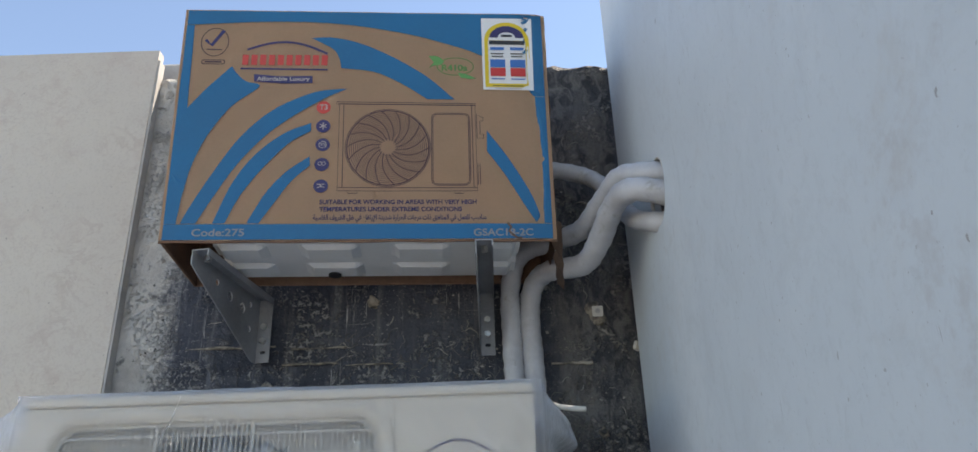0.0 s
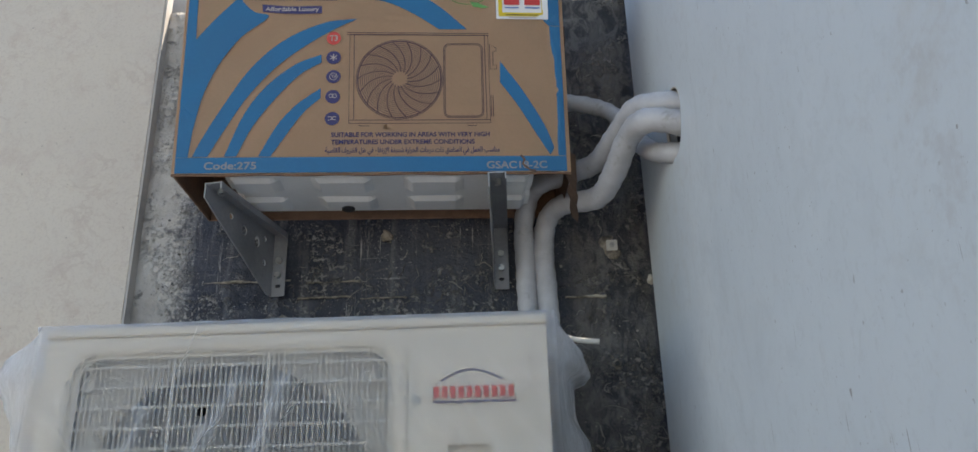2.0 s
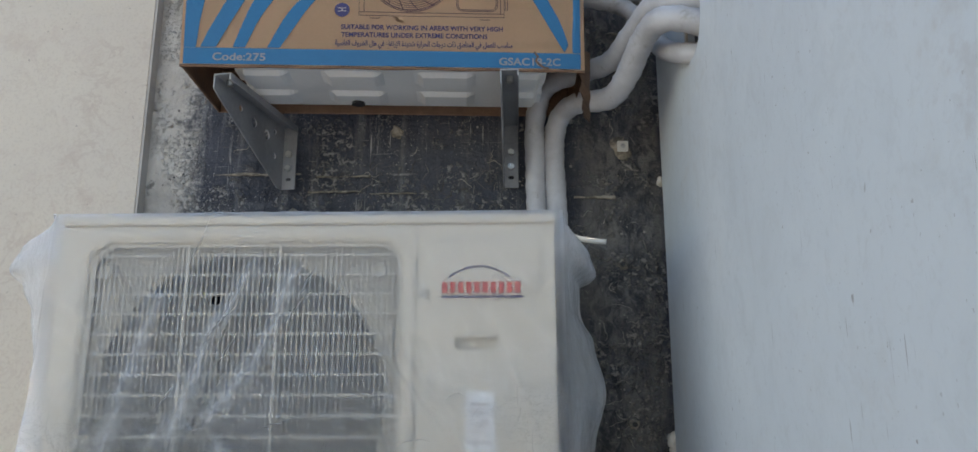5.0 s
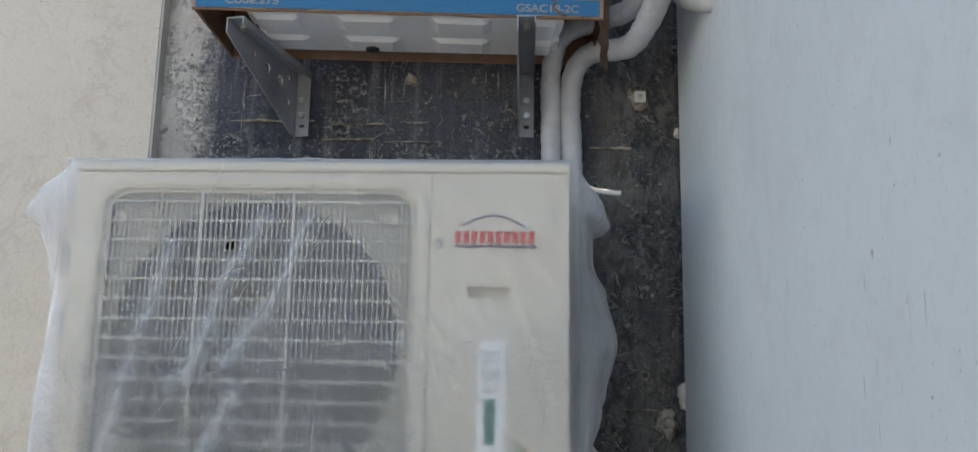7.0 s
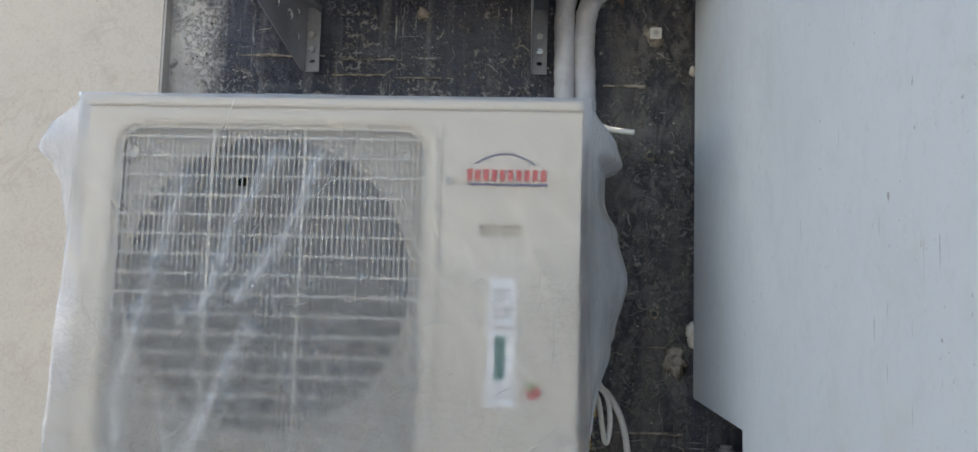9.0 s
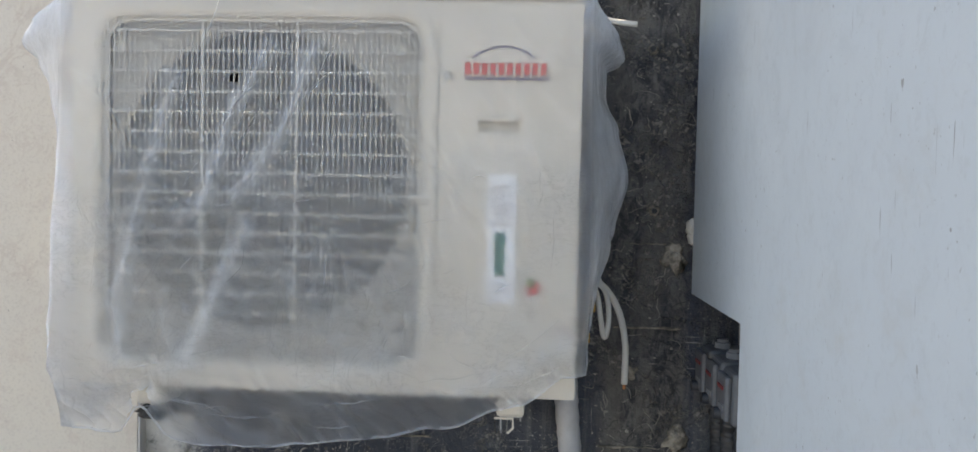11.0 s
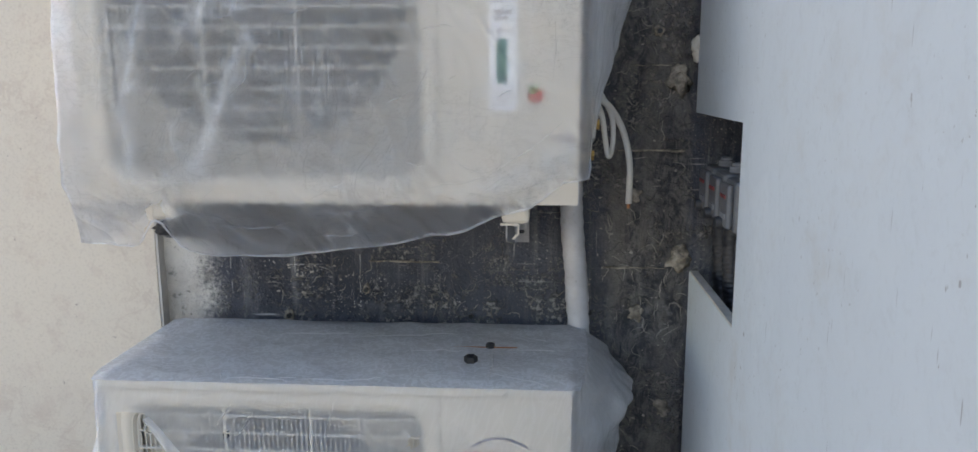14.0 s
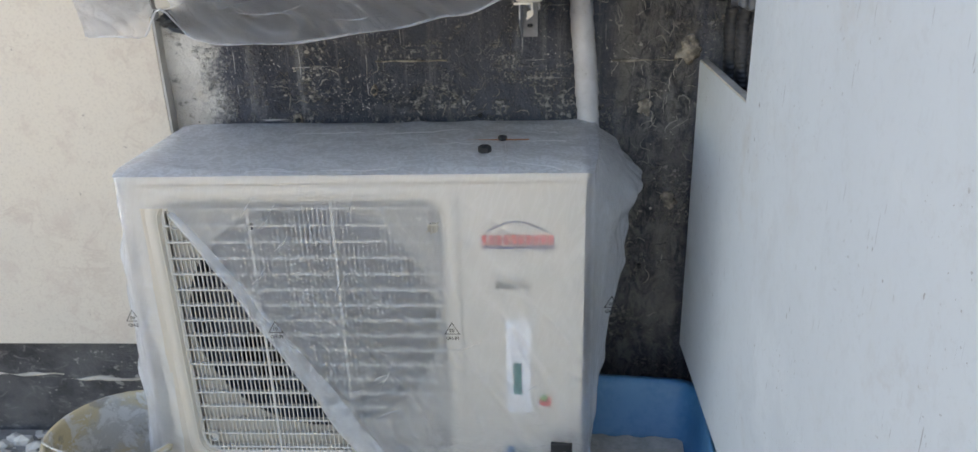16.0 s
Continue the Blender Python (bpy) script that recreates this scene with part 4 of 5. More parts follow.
def joined(words):
    """Right-to-left words as joined letter forms, in drawing order from the left."""
    words = words.replace("\u0644\u0625", "\uFEF9")
    out = ""
    for i, c in enumerate(words):
        if c not in FORMS:
            out = c + out
            continue
        before = i > 0 and words[i - 1] in FORMS and words[i - 1] not in NO_LEFT_JOIN
        after = i + 1 < len(words) and words[i + 1] in FORMS and c not in NO_LEFT_JOIN
        out = chr(FORMS[c] + (3 if before and after else 2 if after else 1 if before else 0)) + out
    return out


lettering(joined("مناسب للعمل في المناطق ذات درجات الحرارة شديدة الإرتفاع في ظل الظروف القاسية"), 0.3325, 0.0490, 0.0115, 0.388, NAVY)
tear = stroke([(0.768, 0.040), (0.776, 0.030), (0.771, 0.020), (0.781, 0.010), (0.790, 0.004), (0.800, 0.003)], 0.005, 0)
part("tear", laid(tear, 0.0036), RUST, carton, "small tear in the board")
# round badges
printed("badge", disc(0.344, 0.330, 0.0165, 28), RED)
lettering("T3", 0.3345, 0.3235, 0.0135, 0.019, PALE, 0.0026)
for k, (bx, bz) in enumerate(((0.345, 0.281), (0.346, 0.233), (0.346, 0.183), (0.346, 0.130))):
    bdg = printed("badge", disc(bx, bz, 0.0165, 28), NAVY)
    glyph = bmesh.new()
    if k == 0:
        for a in range(3):
            d = Vector((math.cos(radians(60 * a + 30)), math.sin(radians(60 * a + 30)))) * 0.009
            stroke([(bx - d.x, bz - d.y), (bx, bz), (bx + d.x, bz + d.y)], 0.002, 0, glyph)
    elif k == 1:
        stroke(disc(bx, bz, 0.0085, 20), 0.0015, 0, glyph, True)
    elif k == 2:
        stroke(disc(bx - 0.004, bz + 0.002, 0.0045, 14), 0.0016, 0, glyph, True)
        stroke(disc(bx + 0.004, bz + 0.002, 0.0045, 14), 0.0016, 0, glyph, True)
    else:
        stroke([(bx - 0.009, bz + 0.004), (bx - 0.002, bz + 0.004), (bx + 0.002, bz - 0.003), (bx + 0.009, bz - 0.003)], 0.002, 0, glyph)
        stroke([(bx - 0.009, bz - 0.004), (bx - 0.002, bz - 0.003), (bx + 0.002, bz + 0.004), (bx + 0.009, bz + 0.004)], 0.002, 0, glyph)
    part("glyph", laid(glyph, 0.0024), PALE, bdg)
lettering("T3", 0.3405, 0.2300, 0.0065, 0.011, PALE, 0.0026)
# quality emblem
part("emblem", laid(stroke([(0.077 + 0.032 * math.cos(a), 0.508 + 0.039 * math.sin(a)) for a in (2 * math.pi * i / 36 for i in range(36))], 0.0022, 0, closed=True), 0.0014), LINE, carton)
part("tick", laid(stroke([(0.055, 0.514), (0.070, 0.499), (0.096, 0.541)], 0.0085, 0), 0.0014), NAVY, carton, "blue tick")
printed("emblem_bar", rounded(0.050, 0.105, 0.446, 0.459, 0.005, 4), LINE, 0.0014, [rounded(0.052, 0.103, 0.448, 0.457, 0.004, 4)])
printed("emblem_bar", [(0.058, 0.4505), (0.097, 0.4505), (0.097, 0.4548), (0.058, 0.4548)], LINE)
printed("emblem_bar", [(0.059, 0.486), (0.095, 0.485), (0.095, 0.4885), (0.059, 0.4895)], LINE)
# leaf mark round the refrigerant's name
leaf = printed("leaf", curve2((0.590, 0.474), (0.612, 0.473), (0.628, 0.460)) + curve2((0.622, 0.450), (0.603, 0.447), (0.592, 0.441), (0.603, 0.456)), GREEN)
part("leaf_ring", laid(stroke([(0.655 + 0.044 * math.cos(a), 0.445 + 0.024 * math.sin(a)) for a in (2 * math.pi * i / 30 for i in range(30))], 0.002, 0, closed=True), 0.0014), GREEN, leaf)
part("leaf_tip", laid(plate(curve2((0.660, 0.428), (0.680, 0.424), (0.705, 0.412)) + curve2((0.690, 0.410), (0.668, 0.414)), [], 0, 0), 0.0014), GREEN, leaf)
# line drawing of the unit
draw = bmesh.new()
lw = 0.0016
for ring in ([(0.381, 0.340), (0.700, 0.339), (0.702, 0.118), (0.383, 0.118)], [(0.374, 0.345), (0.702, 0.343), (0.702, 0.338), (0.374, 0.339)], rounded(0.597, 0.687, 0.132, 0.317, 0.014, 4), rounded(0.600, 0.684, 0.135, 0.314, 0.012, 4),
             [(0.383, 0.126), (0.702, 0.126)], [(0.391, 0.338), (0.394, 0.126)], [(0.692, 0.338), (0.694, 0.126)], [(0.703, 0.315), (0.719, 0.305), (0.719, 0.298), (0.711, 0.296), (0.711, 0.262), (0.719, 0.262), (0.719, 0.252), (0.704, 0.252)],
             [(0.704, 0.186), (0.709, 0.186), (0.709, 0.134), (0.704, 0.134)], [(0.405, 0.118), (0.408, 0.112), (0.428, 0.112), (0.430, 0.118)], [(0.648, 0.118), (0.650, 0.112), (0.670, 0.112), (0.672, 0.118)]):
    stroke(ring, lw, 0, draw, True)
for r in (0.0985, 0.0955):
    stroke(disc(0.496, 0.227, r, 60), lw, 0, draw, True)
part("drawing", laid(draw, 0.0014), LINE, carton, "line drawing of an outdoor unit")
fan_draw = bmesh.new()
for k in range(16):
    stroke(disc(0.496, 0.227, 0.022 + 0.0048 * k, 44), 0.0013, 0, fan_draw, True)
for k in range(18):
    a0 = 2 * math.pi * k / 18
    stroke([(0.496 + r * math.cos(a0 + 9 * (r - 0.017)), 0.227 + r * math.sin(a0 + 9 * (r - 0.017))) for r in (0.017 + 0.078 * i / 8 for i in range(9))], 0.0020, 0, fan_draw)
part("drawing", laid(fan_draw, 0.0016), LINE, carton, "drawing of a round fan guard")
# energy label
lab = printed("energy_label", [(0.7205, 0.584), (0.846, 0.584), (0.844, 0.381), (0.7215, 0.381)], PAPER, 0.0026, label="white and yellow energy label")
part("border", laid(plate(rounded(0.727, 0.838, 0.388, 0.520, 0.002, 2)[::1], [rounded(0.736, 0.829, 0.398, 0.519, 0.001, 2)], 0, 0), 0.0034), YELLOW, lab, "yellow border")
gauge = [(0.7825 + 0.0555 * math.cos(a), 0.520 + 0.052 * math.sin(a)) for a in (math.pi * i / 24 for i in range(25))] + [(0.7825 + 0.045 * math.cos(a), 0.520 + 0.041 * math.sin(a)) for a in (math.pi * (24 - i) / 24 for i in range(25))]
part("arch", laid(plate(gauge, [], 0, 0), 0.0034), YELLOW, lab)
dial = [(0.7825 + 0.0425 * math.cos(a), 0.528 + 0.034 * math.sin(a)) for a in (math.pi * i / 20 for i in range(21))] + [(0.7825 + 0.022 * math.cos(a), 0.528 + 0.016 * math.sin(a)) for a in (math.pi * (20 - i) / 20 for i in range(21))]
part("dial", laid(plate(dial, [], 0, 0), 0.0034), NAVY, lab)
for x0, x1, z0, z1, m in ((0.739, 0.826, 0.508, 0.519, INK), (0.741, 0.775, 0.492, 0.500, LBLUE), (0.790, 0.824, 0.492, 0.500, LBLUE), (0.740, 0.777, 0.443, 0.465, LBLUE), (0.789, 0.826, 0.443, 0.465, LBLUE), (0.740, 0.777, 0.418, 0.441, LRED), (0.789, 0.826, 0.418, 0.441, LRED),
                         (0.742, 0.774, 0.480, 0.483, INK), (0.790, 0.822, 0.480, 0.483, INK), (0.744, 0.772, 0.472, 0.475, INK), (0.792, 0.820, 0.472, 0.475, INK), (0.742, 0.775, 0.409, 0.412, LBLUE), (0.790, 0.824, 0.409, 0.412, LBLUE), (0.745, 0.820, 0.3905, 0.3925, INK), (0.750, 0.815, 0.384, 0.386, PALE), (0.769, 0.796, 0.530, 0.536, INK)):
    part("label_bar", laid(plate([(x0, z0), (x1, z0), (x1, z1), (x0, z1)], [], 0, 0), 0.0042), m, lab)

boxed = thing("boxed_outdoor_unit", CM, "outdoor unit still in its carton, pale base pan showing", "air conditioner")
pan = bmesh.new()
PX0, PX1, PY0, PY1 = 0.105, 0.800, 0.010, 0.250
gx, gy = 70, 26
pv = []
for i in range(gx + 1):
    for j in range(gy + 1):
        x, y = PX0 + (PX1 - PX0) * i / gx, PY0 + (PY1 - PY0) * j / gy
        u, v = (x - PX0) / (PX1 - PX0), (y - PY0) / (PY1 - PY0)
        emb = max(0, min(1, (math.sin(u * 21) * 0.9 + 0.35) * 3)) * (1 if 0.12 < v < 0.42 or 0.58 < v < 0.88 else 0)
        edge = min(u, 1 - u, v, 1 - v)
        pv.append(pan.verts.new((x, y, 0.008 - 0.010 * emb + (0.012 if edge < 0.02 else 0))))
for i in range(gx):
    for j in range(gy):
        a = i * (gy + 1) + j
        pan.faces.new((pv[a], pv[a + 1], pv[a + gy + 2], pv[a + gy + 1]))
pan.normal_update()
bmesh.ops.solidify(pan, geom=list(pan.faces), thickness=0.002)
part("base_pan", level(pan), PAN, boxed, "embossed pale steel base pan")
part("body", level(block(PX0, PX1, PY0, PY1, 0.045, CH - 0.03, 0.01)), CASING, boxed)
part("drain_hole", level(moved(turned([(0.016, 0.0), (0.016, 0.006)], 20), 0.36, 0.20, -0.006)), BLACK, boxed)


# ---- film wraps ----
def crease_at(x, z, lines):
    """How near a point of the front lies to one of the long creases, 0 to 1."""
    best = 1.0
    wob = 0.012 * noise.noise(Vector((x * 16, z * 16, 2)))
    for line in lines:
        for (ax, az), (bx, bz) in zip(line, line[1:]):
            dx, dz = bx - ax, bz - az
            t = max(0.0, min(1.0, ((x - ax) * dx + (z - az) * dz) / (dx * dx + dz * dz)))
            best = min(best, math.hypot(x - ax - t * dx, z - az - t * dz + wob))
    return math.exp(-(best / 0.017) ** 2)


def wrap(name, x0, x1, yf, yb, top, hem, left, right, gap, label, keep=None, holes=(), seed=0.0, cap_lift=0.012, dens=1.0, creases=(), wrinkles=0, early=1.25, tuck=0.0, thick=0.0):
    """A film bag over a unit: sleeve round both sides and the front, and a top. hem(s): its lower edge; left, right(v, q): how far
    it stands out at height share v and depth share q; gap(u, v): clearance of the front sheet."""
    w = thing(name, pose((x0 + x1) / 2, yf, top), label, "plastic film", "film wraps")
    bm = bmesh.new()
    dep, wid = yb - yf, x1 - x0
    nd, nw, nv = int(44 * dens), int(190 * dens), int(150 * dens)
    cols = [("l", 1 - i / nd) for i in range(nd)] + [("f", i / nw) for i in range(nw)] + [("r", i / nd) for i in range(nd + 1)]
    org = Vector(((x0 + x1) / 2, yf, top))
    grid = []
    for ci, (sd, q) in enumerate(cols):
        col = []
        for j in range(nv + 1):
            v = j / nv
            if sd == "l":
                s = -q * dep
            elif sd == "f":
                s = q * wid
            else:
                s = wid + q * dep
            z = top - v * (top - hem(s))
            key = Vector((s * 1.0, z * 1.0, seed))
            big = noise.noise(key * 4.5)
            skew = Vector((s * 7.0 + z * 4.5, z * 2.2 - s * 0.8, seed + 4))
            fold = 1 - abs(noise.noise(skew)) * 2.2
            skew2 = Vector((s * 22 + z * 9, z * 7 - s * 3, seed + 9))
            fold2 = 1 - abs(noise.noise(skew2)) * 2.0
            amp = min(1.0, v * 6)
            if sd == "f":
                off = gap(q, v) + amp * (0.004 * big + 0.0045 * max(0, fold) ** 3 + 0.0015 * max(0, fold2) ** 2) * (0.35 + min(1.0, gap(q, v) / 0.02))
                fold_w = crease_at(x0 + wid * q, z, creases)
                low_share = max(0.0, (v - 0.80) / 0.20)
                off += low_share * 0.013 * (1 - abs(noise.noise(Vector((s * 19 + z * 22, z * 9 - s * 6, seed + 20)))) * 2.6)
                off += 0.007 * fold_w
                p = Vector((x0 + wid * q, yf - max(0.0085, off), z))
                blend = min(1.0, min(q, 1 - q) / 0.03)
                p.x += tuck * max(0.0, (v - 0.86) / 0.14) * max(0.0, 1 - q * 6) ** 2
                if q < 0.5:
                    p.x -= (1 - blend) * 0.012
                else:
                    p.x += (1 - blend) * 0.012
            else:
                f = left if sd == "l" else right
                ends = math.sin(min(1.0, q * (early if sd == "l" else 1.25)) * math.pi / 2) if q < 0.8 else 1.0
                off = 0.012 + f(v, q) * ends + amp * ends * (0.012 * big + 0.013 * max(0, fold) ** 2 + 0.004 * fold2)
                p = Vector((x0 - off if sd == "l" else x1 + off, yf + dep * q - gap(0 if sd == "l" else 1, v) * (1 - q), z))
            col.append(p)
        grid.append(col)
    for hx, hz, hr in holes:
        for col in grid[nd:nd + nw]:
            for p in col:
                d = Vector((p.x - hx, p.z - hz))
                if d.length < hr * 1.5:
                    k = (hr + 0.0001) / max(d.length, 1e-4)
                    if d.length > hr * 0.75:
                        p.x, p.z = hx + d.x * k, hz + d.y * k
    layer = bm.verts.layers.float.new("layers")
    loose_layer = bm.verts.layers.float.new("slack")
    vs = [[bm.verts.new(p - org) for p in col] for col in grid]
    for ci, (sd, q) in enumerate(cols):
        for j in range(nv + 1):
            side_share = 1.25 * min(1.0, 0.3 + q * 6) if sd != "f" else 0.0
            p = grid[ci][j]
            vs[ci][j][loose_layer] = min(1.0, max(0.0, (yf - p.y - 0.010) / 0.028)) if sd == "f" else min(1.0, 0.4 + q * 3)
            fold_w = crease_at(p.x, p.z, creases) if sd == "f" else 0.0
            vs[ci][j][layer] = min(1.8, side_share + fold_w * 0.9 + thick)
    for a in range(len(vs) - 1):
        for j in range(nv):
            mid = (grid[a][j] + grid[a + 1][j + 1]) / 2
            on_front = nd <= a < nd + nw
            if on_front and any((mid.x - hx) ** 2 + (mid.z - hz) ** 2 < hr * hr for hx, hz, hr in holes):
                continue
            if keep and not keep(mid, on_front):
                continue
            bm.faces.new((vs[a][j], vs[a + 1][j], vs[a + 1][j + 1], vs[a][j + 1]))
    # top, falling over to the sleeve at the front and both sides
    cap_bm = bmesh.new()
    cap_layer = cap_bm.verts.layers.float.new("layers")
    cap_loose = cap_bm.verts.layers.float.new("slack")
    tn = int(40 * dens)
    tops = []
    for i in range(nw + 1):
        row = []
        for j in range(tn + 1):
            u, q = i / nw, j / tn
            a = grid[nd + min(i, nw - 1)][0]
            lft, rgt = grid[max(0, nd - 1 - int(q * (nd - 1)))][0], grid[min(len(grid) - 1, nd + nw + int(q * nd))][0]
            xx = lft.x + (rgt.x - lft.x) * u
            yy = a.y + (yb - a.y) * q
            rim = min(1.0, min(u * wid, (1 - u) * wid, q * dep) / 0.03)
            key = Vector((xx * 6 + yy * 3, yy * 9, seed + 12))
            row.append(cap_bm.verts.new(Vector((xx, yy, top + rim * (cap_lift * 0.4 + 0.004 * (1 - abs(noise.noise(key)) * 2) + cap_lift * 0.5 * noise.noise(Vector((xx * 3, yy * 5, seed)))))) - org))
        tops.append(row)
    for i in range(nw + 1):
        for j in range(tn + 1):
            tops[i][j][cap_layer] = 1.2
            tops[i][j][cap_loose] = 0.15 + 0.2 * noise.noise(Vector((i * 0.09, j * 0.2, seed)))
    for i in range(nw):
        for j in range(tn):
            cap_bm.faces.new((tops[i][j], tops[i + 1][j], tops[i + 1][j + 1], tops[i][j + 1]))
    loose = [v for v in bm.verts if not v.link_faces]
    bmesh.ops.delete(bm, geom=loose, context="VERTS")
    part("sleeve", bm, FILM, w, smooth=True)
    # short sharp wrinkles standing up from the slack front
    ribs = bmesh.new()
    rib_layer, rib_loose = ribs.verts.layers.float.new("layers"), ribs.verts.layers.float.new("slack")
    draw_rng = random.Random(int(seed * 10) + 3)

    def surface(x, z):
        q = min(0.985, max(0.015, (x - x0) / wid))
        v = min(0.985, max(0.02, (top - z) / (top - hem(q * wid))))
        return grid[nd + int(q * nw)][int(v * nv)]
    for k in range(wrinkles):
        if k % 3 == 0:
            px, v = draw_rng.uniform(x0 + 0.05, x1 - 0.15), draw_rng.uniform(0.86, 0.97)
            pz = top - v * (top - hem(px - x0))
            length, ang = draw_rng.uniform(0.08, 0.26), math.atan2(hem(px - x0 + 0.05) - hem(px - x0 - 0.05), 0.1) + draw_rng.gauss(0.05, 0.12)
        elif k % 3 == 1:
            px, pz = draw_rng.uniform(x0 + 0.12, x1 - 0.08), top - draw_rng.uniform(0.42, 0.85) * (top - hem(0.4))
            length, ang = draw_rng.uniform(0.02, 0.09), draw_rng.gauss(0.15, 0.35)
        else:
            px, pz = x0 + 0.22 + abs(draw_rng.gauss(0, 0.16)), top - draw_rng.uniform(0.12, 0.75) * (top - hem(0.4))
            length, ang = draw_rng.uniform(0.02, 0.10), draw_rng.gauss(1.15, 0.25)
        if keep and not keep(Vector((px - 0.05, yf, pz)), True):
            continue
        steps, bend, rows_ = 9, draw_rng.gauss(0, 0.5), []
        ax, az = px, pz
        for i in range(steps + 1):
            a = ang + bend * (i / steps - 0.5) + 0.5 * noise.noise(Vector((k * 1.7, i * 0.5, seed)))
            taper = math.sin(math.pi * (i + 0.3) / (steps + 0.6))
            wd = 0.0010 * taper + 0.0002
            if not (x0 + 0.02 < ax < x1 - 0.02) or az < hem(ax - x0) + 0.006:
                break
            p = surface(ax, az)
            nx_, nz_ = -math.sin(a) * wd, math.cos(a) * wd
            rows_.append([ribs.verts.new(Vector((ax + nx_ * f, p.y - 0.0008 - h * taper, az + nz_ * f)) - org) for f, h in ((-1, 0), (0, 0.0014), (1, 0))])
            ax, az = ax + math.cos(a) * length / steps, az + math.sin(a) * length / steps
        for r0, r1 in zip(rows_, rows_[1:]):
            for c in range(2):
                ribs.faces.new((r0[c], r0[c + 1], r1[c + 1], r1[c]))
    for v in ribs.verts:
        v[rib_layer], v[rib_loose] = 0.35, 0.8
    lone = [v for v in ribs.verts if not v.link_faces]
    bmesh.ops.delete(ribs, geom=lone, context="VERTS")
    # long shallow creases along the top
    for k in range(int(wrinkles * 0.3)):
        u, q = draw_rng.uniform(0.04, 0.9), draw_rng.uniform(0.04, 0.94)
        run, ang = draw_rng.uniform(0.05, 0.28), (draw_rng.gauss(0.0, 0.12) if k % 3 else draw_rng.gauss(-0.9, 0.5))
        rows_, steps = [], 10
        for i in range(steps + 1):
            uu, qq = u + math.cos(ang) * run * i / steps / wid, q + math.sin(ang) * run * i / steps / dep
            ang += 0.07 * noise.noise(Vector((k * 2.3, i * 0.6, seed + 5)))
            if not (0.02 < uu < 0.98 and 0.03 < qq < 0.96):
                break
            p = tops[int(uu * nw)][int(qq * tn)].co
            taper = math.sin(math.pi * (i + 0.3) / (steps + 0.6))
            px, py = tops[0][0].co.x + uu * wid, p.y
            wd = 0.0013 * taper + 0.0002
            rows_.append([ribs.verts.new((px - math.sin(ang) * wd * f, py + math.cos(ang) * wd * f, p.z + 0.0012 + h * taper)) for f, h in ((-1, 0), (0, 0.002), (1, 0))])
        for r0, r1 in zip(rows_, rows_[1:]):
            for c in range(2):
                ribs.faces.new((r0[c], r0[c + 1], r1[c + 1], r1[c]))
    for v in ribs.verts:
        v[rib_layer], v[rib_loose] = 0.35, 0.8
    lone = [v for v in ribs.verts if not v.link_faces]
    bmesh.ops.delete(ribs, geom=lone, context="VERTS")
    tagged(part("wrinkle_relief", ribs, FILM, w, "sharp fine wrinkles in the film"), kind="stuff")
    part("top_sheet", cap_bm, FILM, w, smooth=True)
    line = [col[-1] - org for ci, col in enumerate(grid) if ci % 6 == 0 and not (keep and not keep(col[-1], nd <= ci < nd + nw))]
    hem_bm = tube(line, 0.0024, 6, 2, 0.6)
    hem_layer, hem_loose = hem_bm.verts.layers.float.new("layers"), hem_bm.verts.layers.float.new("slack")
    for v in hem_bm.verts:
        v[hem_layer], v[hem_loose] = 0.3, 0.6
    part("hem", hem_bm, FILM, w, "rolled lower edge of the film", smooth=True)
    return w


def table(pairs):
    """A smooth curve through (place, value) pairs."""
    def f(x):
        if x <= pairs[0][0]:
            return pairs[0][1]
        for (a, va), (b, vb) in zip(pairs, pairs[1:]):
            if x <= b:
                t = (x - a) / (b - a)
                t = t * t * (3 - 2 * t)
                return va + (vb - va) * t
        return pairs[-1][1]
    return f


MX0, MX1 = -0.731, 0.229
hem_mid = table([(-0.40, 1.42), (-0.20, 1.31), (-0.08, 1.262), (0.03, 1.268), (0.112, 1.268), (0.136, 1.305), (0.176, 1.306), (0.200, 1.268), (0.25, 1.252), (0.40, 1.251), (0.57, 1.272), (0.71, 1.296), (0.84, 1.338), (0.95, 1.400), (1.05, 1.455), (1.35, 1.50)])
left_mid = table([(0.0, 0.12), (0.04, 0.22), (0.09, 0.245), (0.15, 0.20), (0.22, 0.165), (0.35, 0.125), (0.52, 0.075), (0.65, 0.015), (0.8, -0.04), (1.0, -0.06)])
right_mid = table([(0.0, 0.03), (0.07, 0.075), (0.13, 0.085), (0.17, 0.045), (0.27, 0.045), (0.38, 0.075), (0.55, 0.095), (0.72, 0.07), (0.9, 0.03), (1.0, 0.02)])
gap_mid = table([(0.0, 0.010), (0.10, 0.009), (0.3, 0.015), (0.6, 0.044), (0.85, 0.058), (1.0, 0.026)])
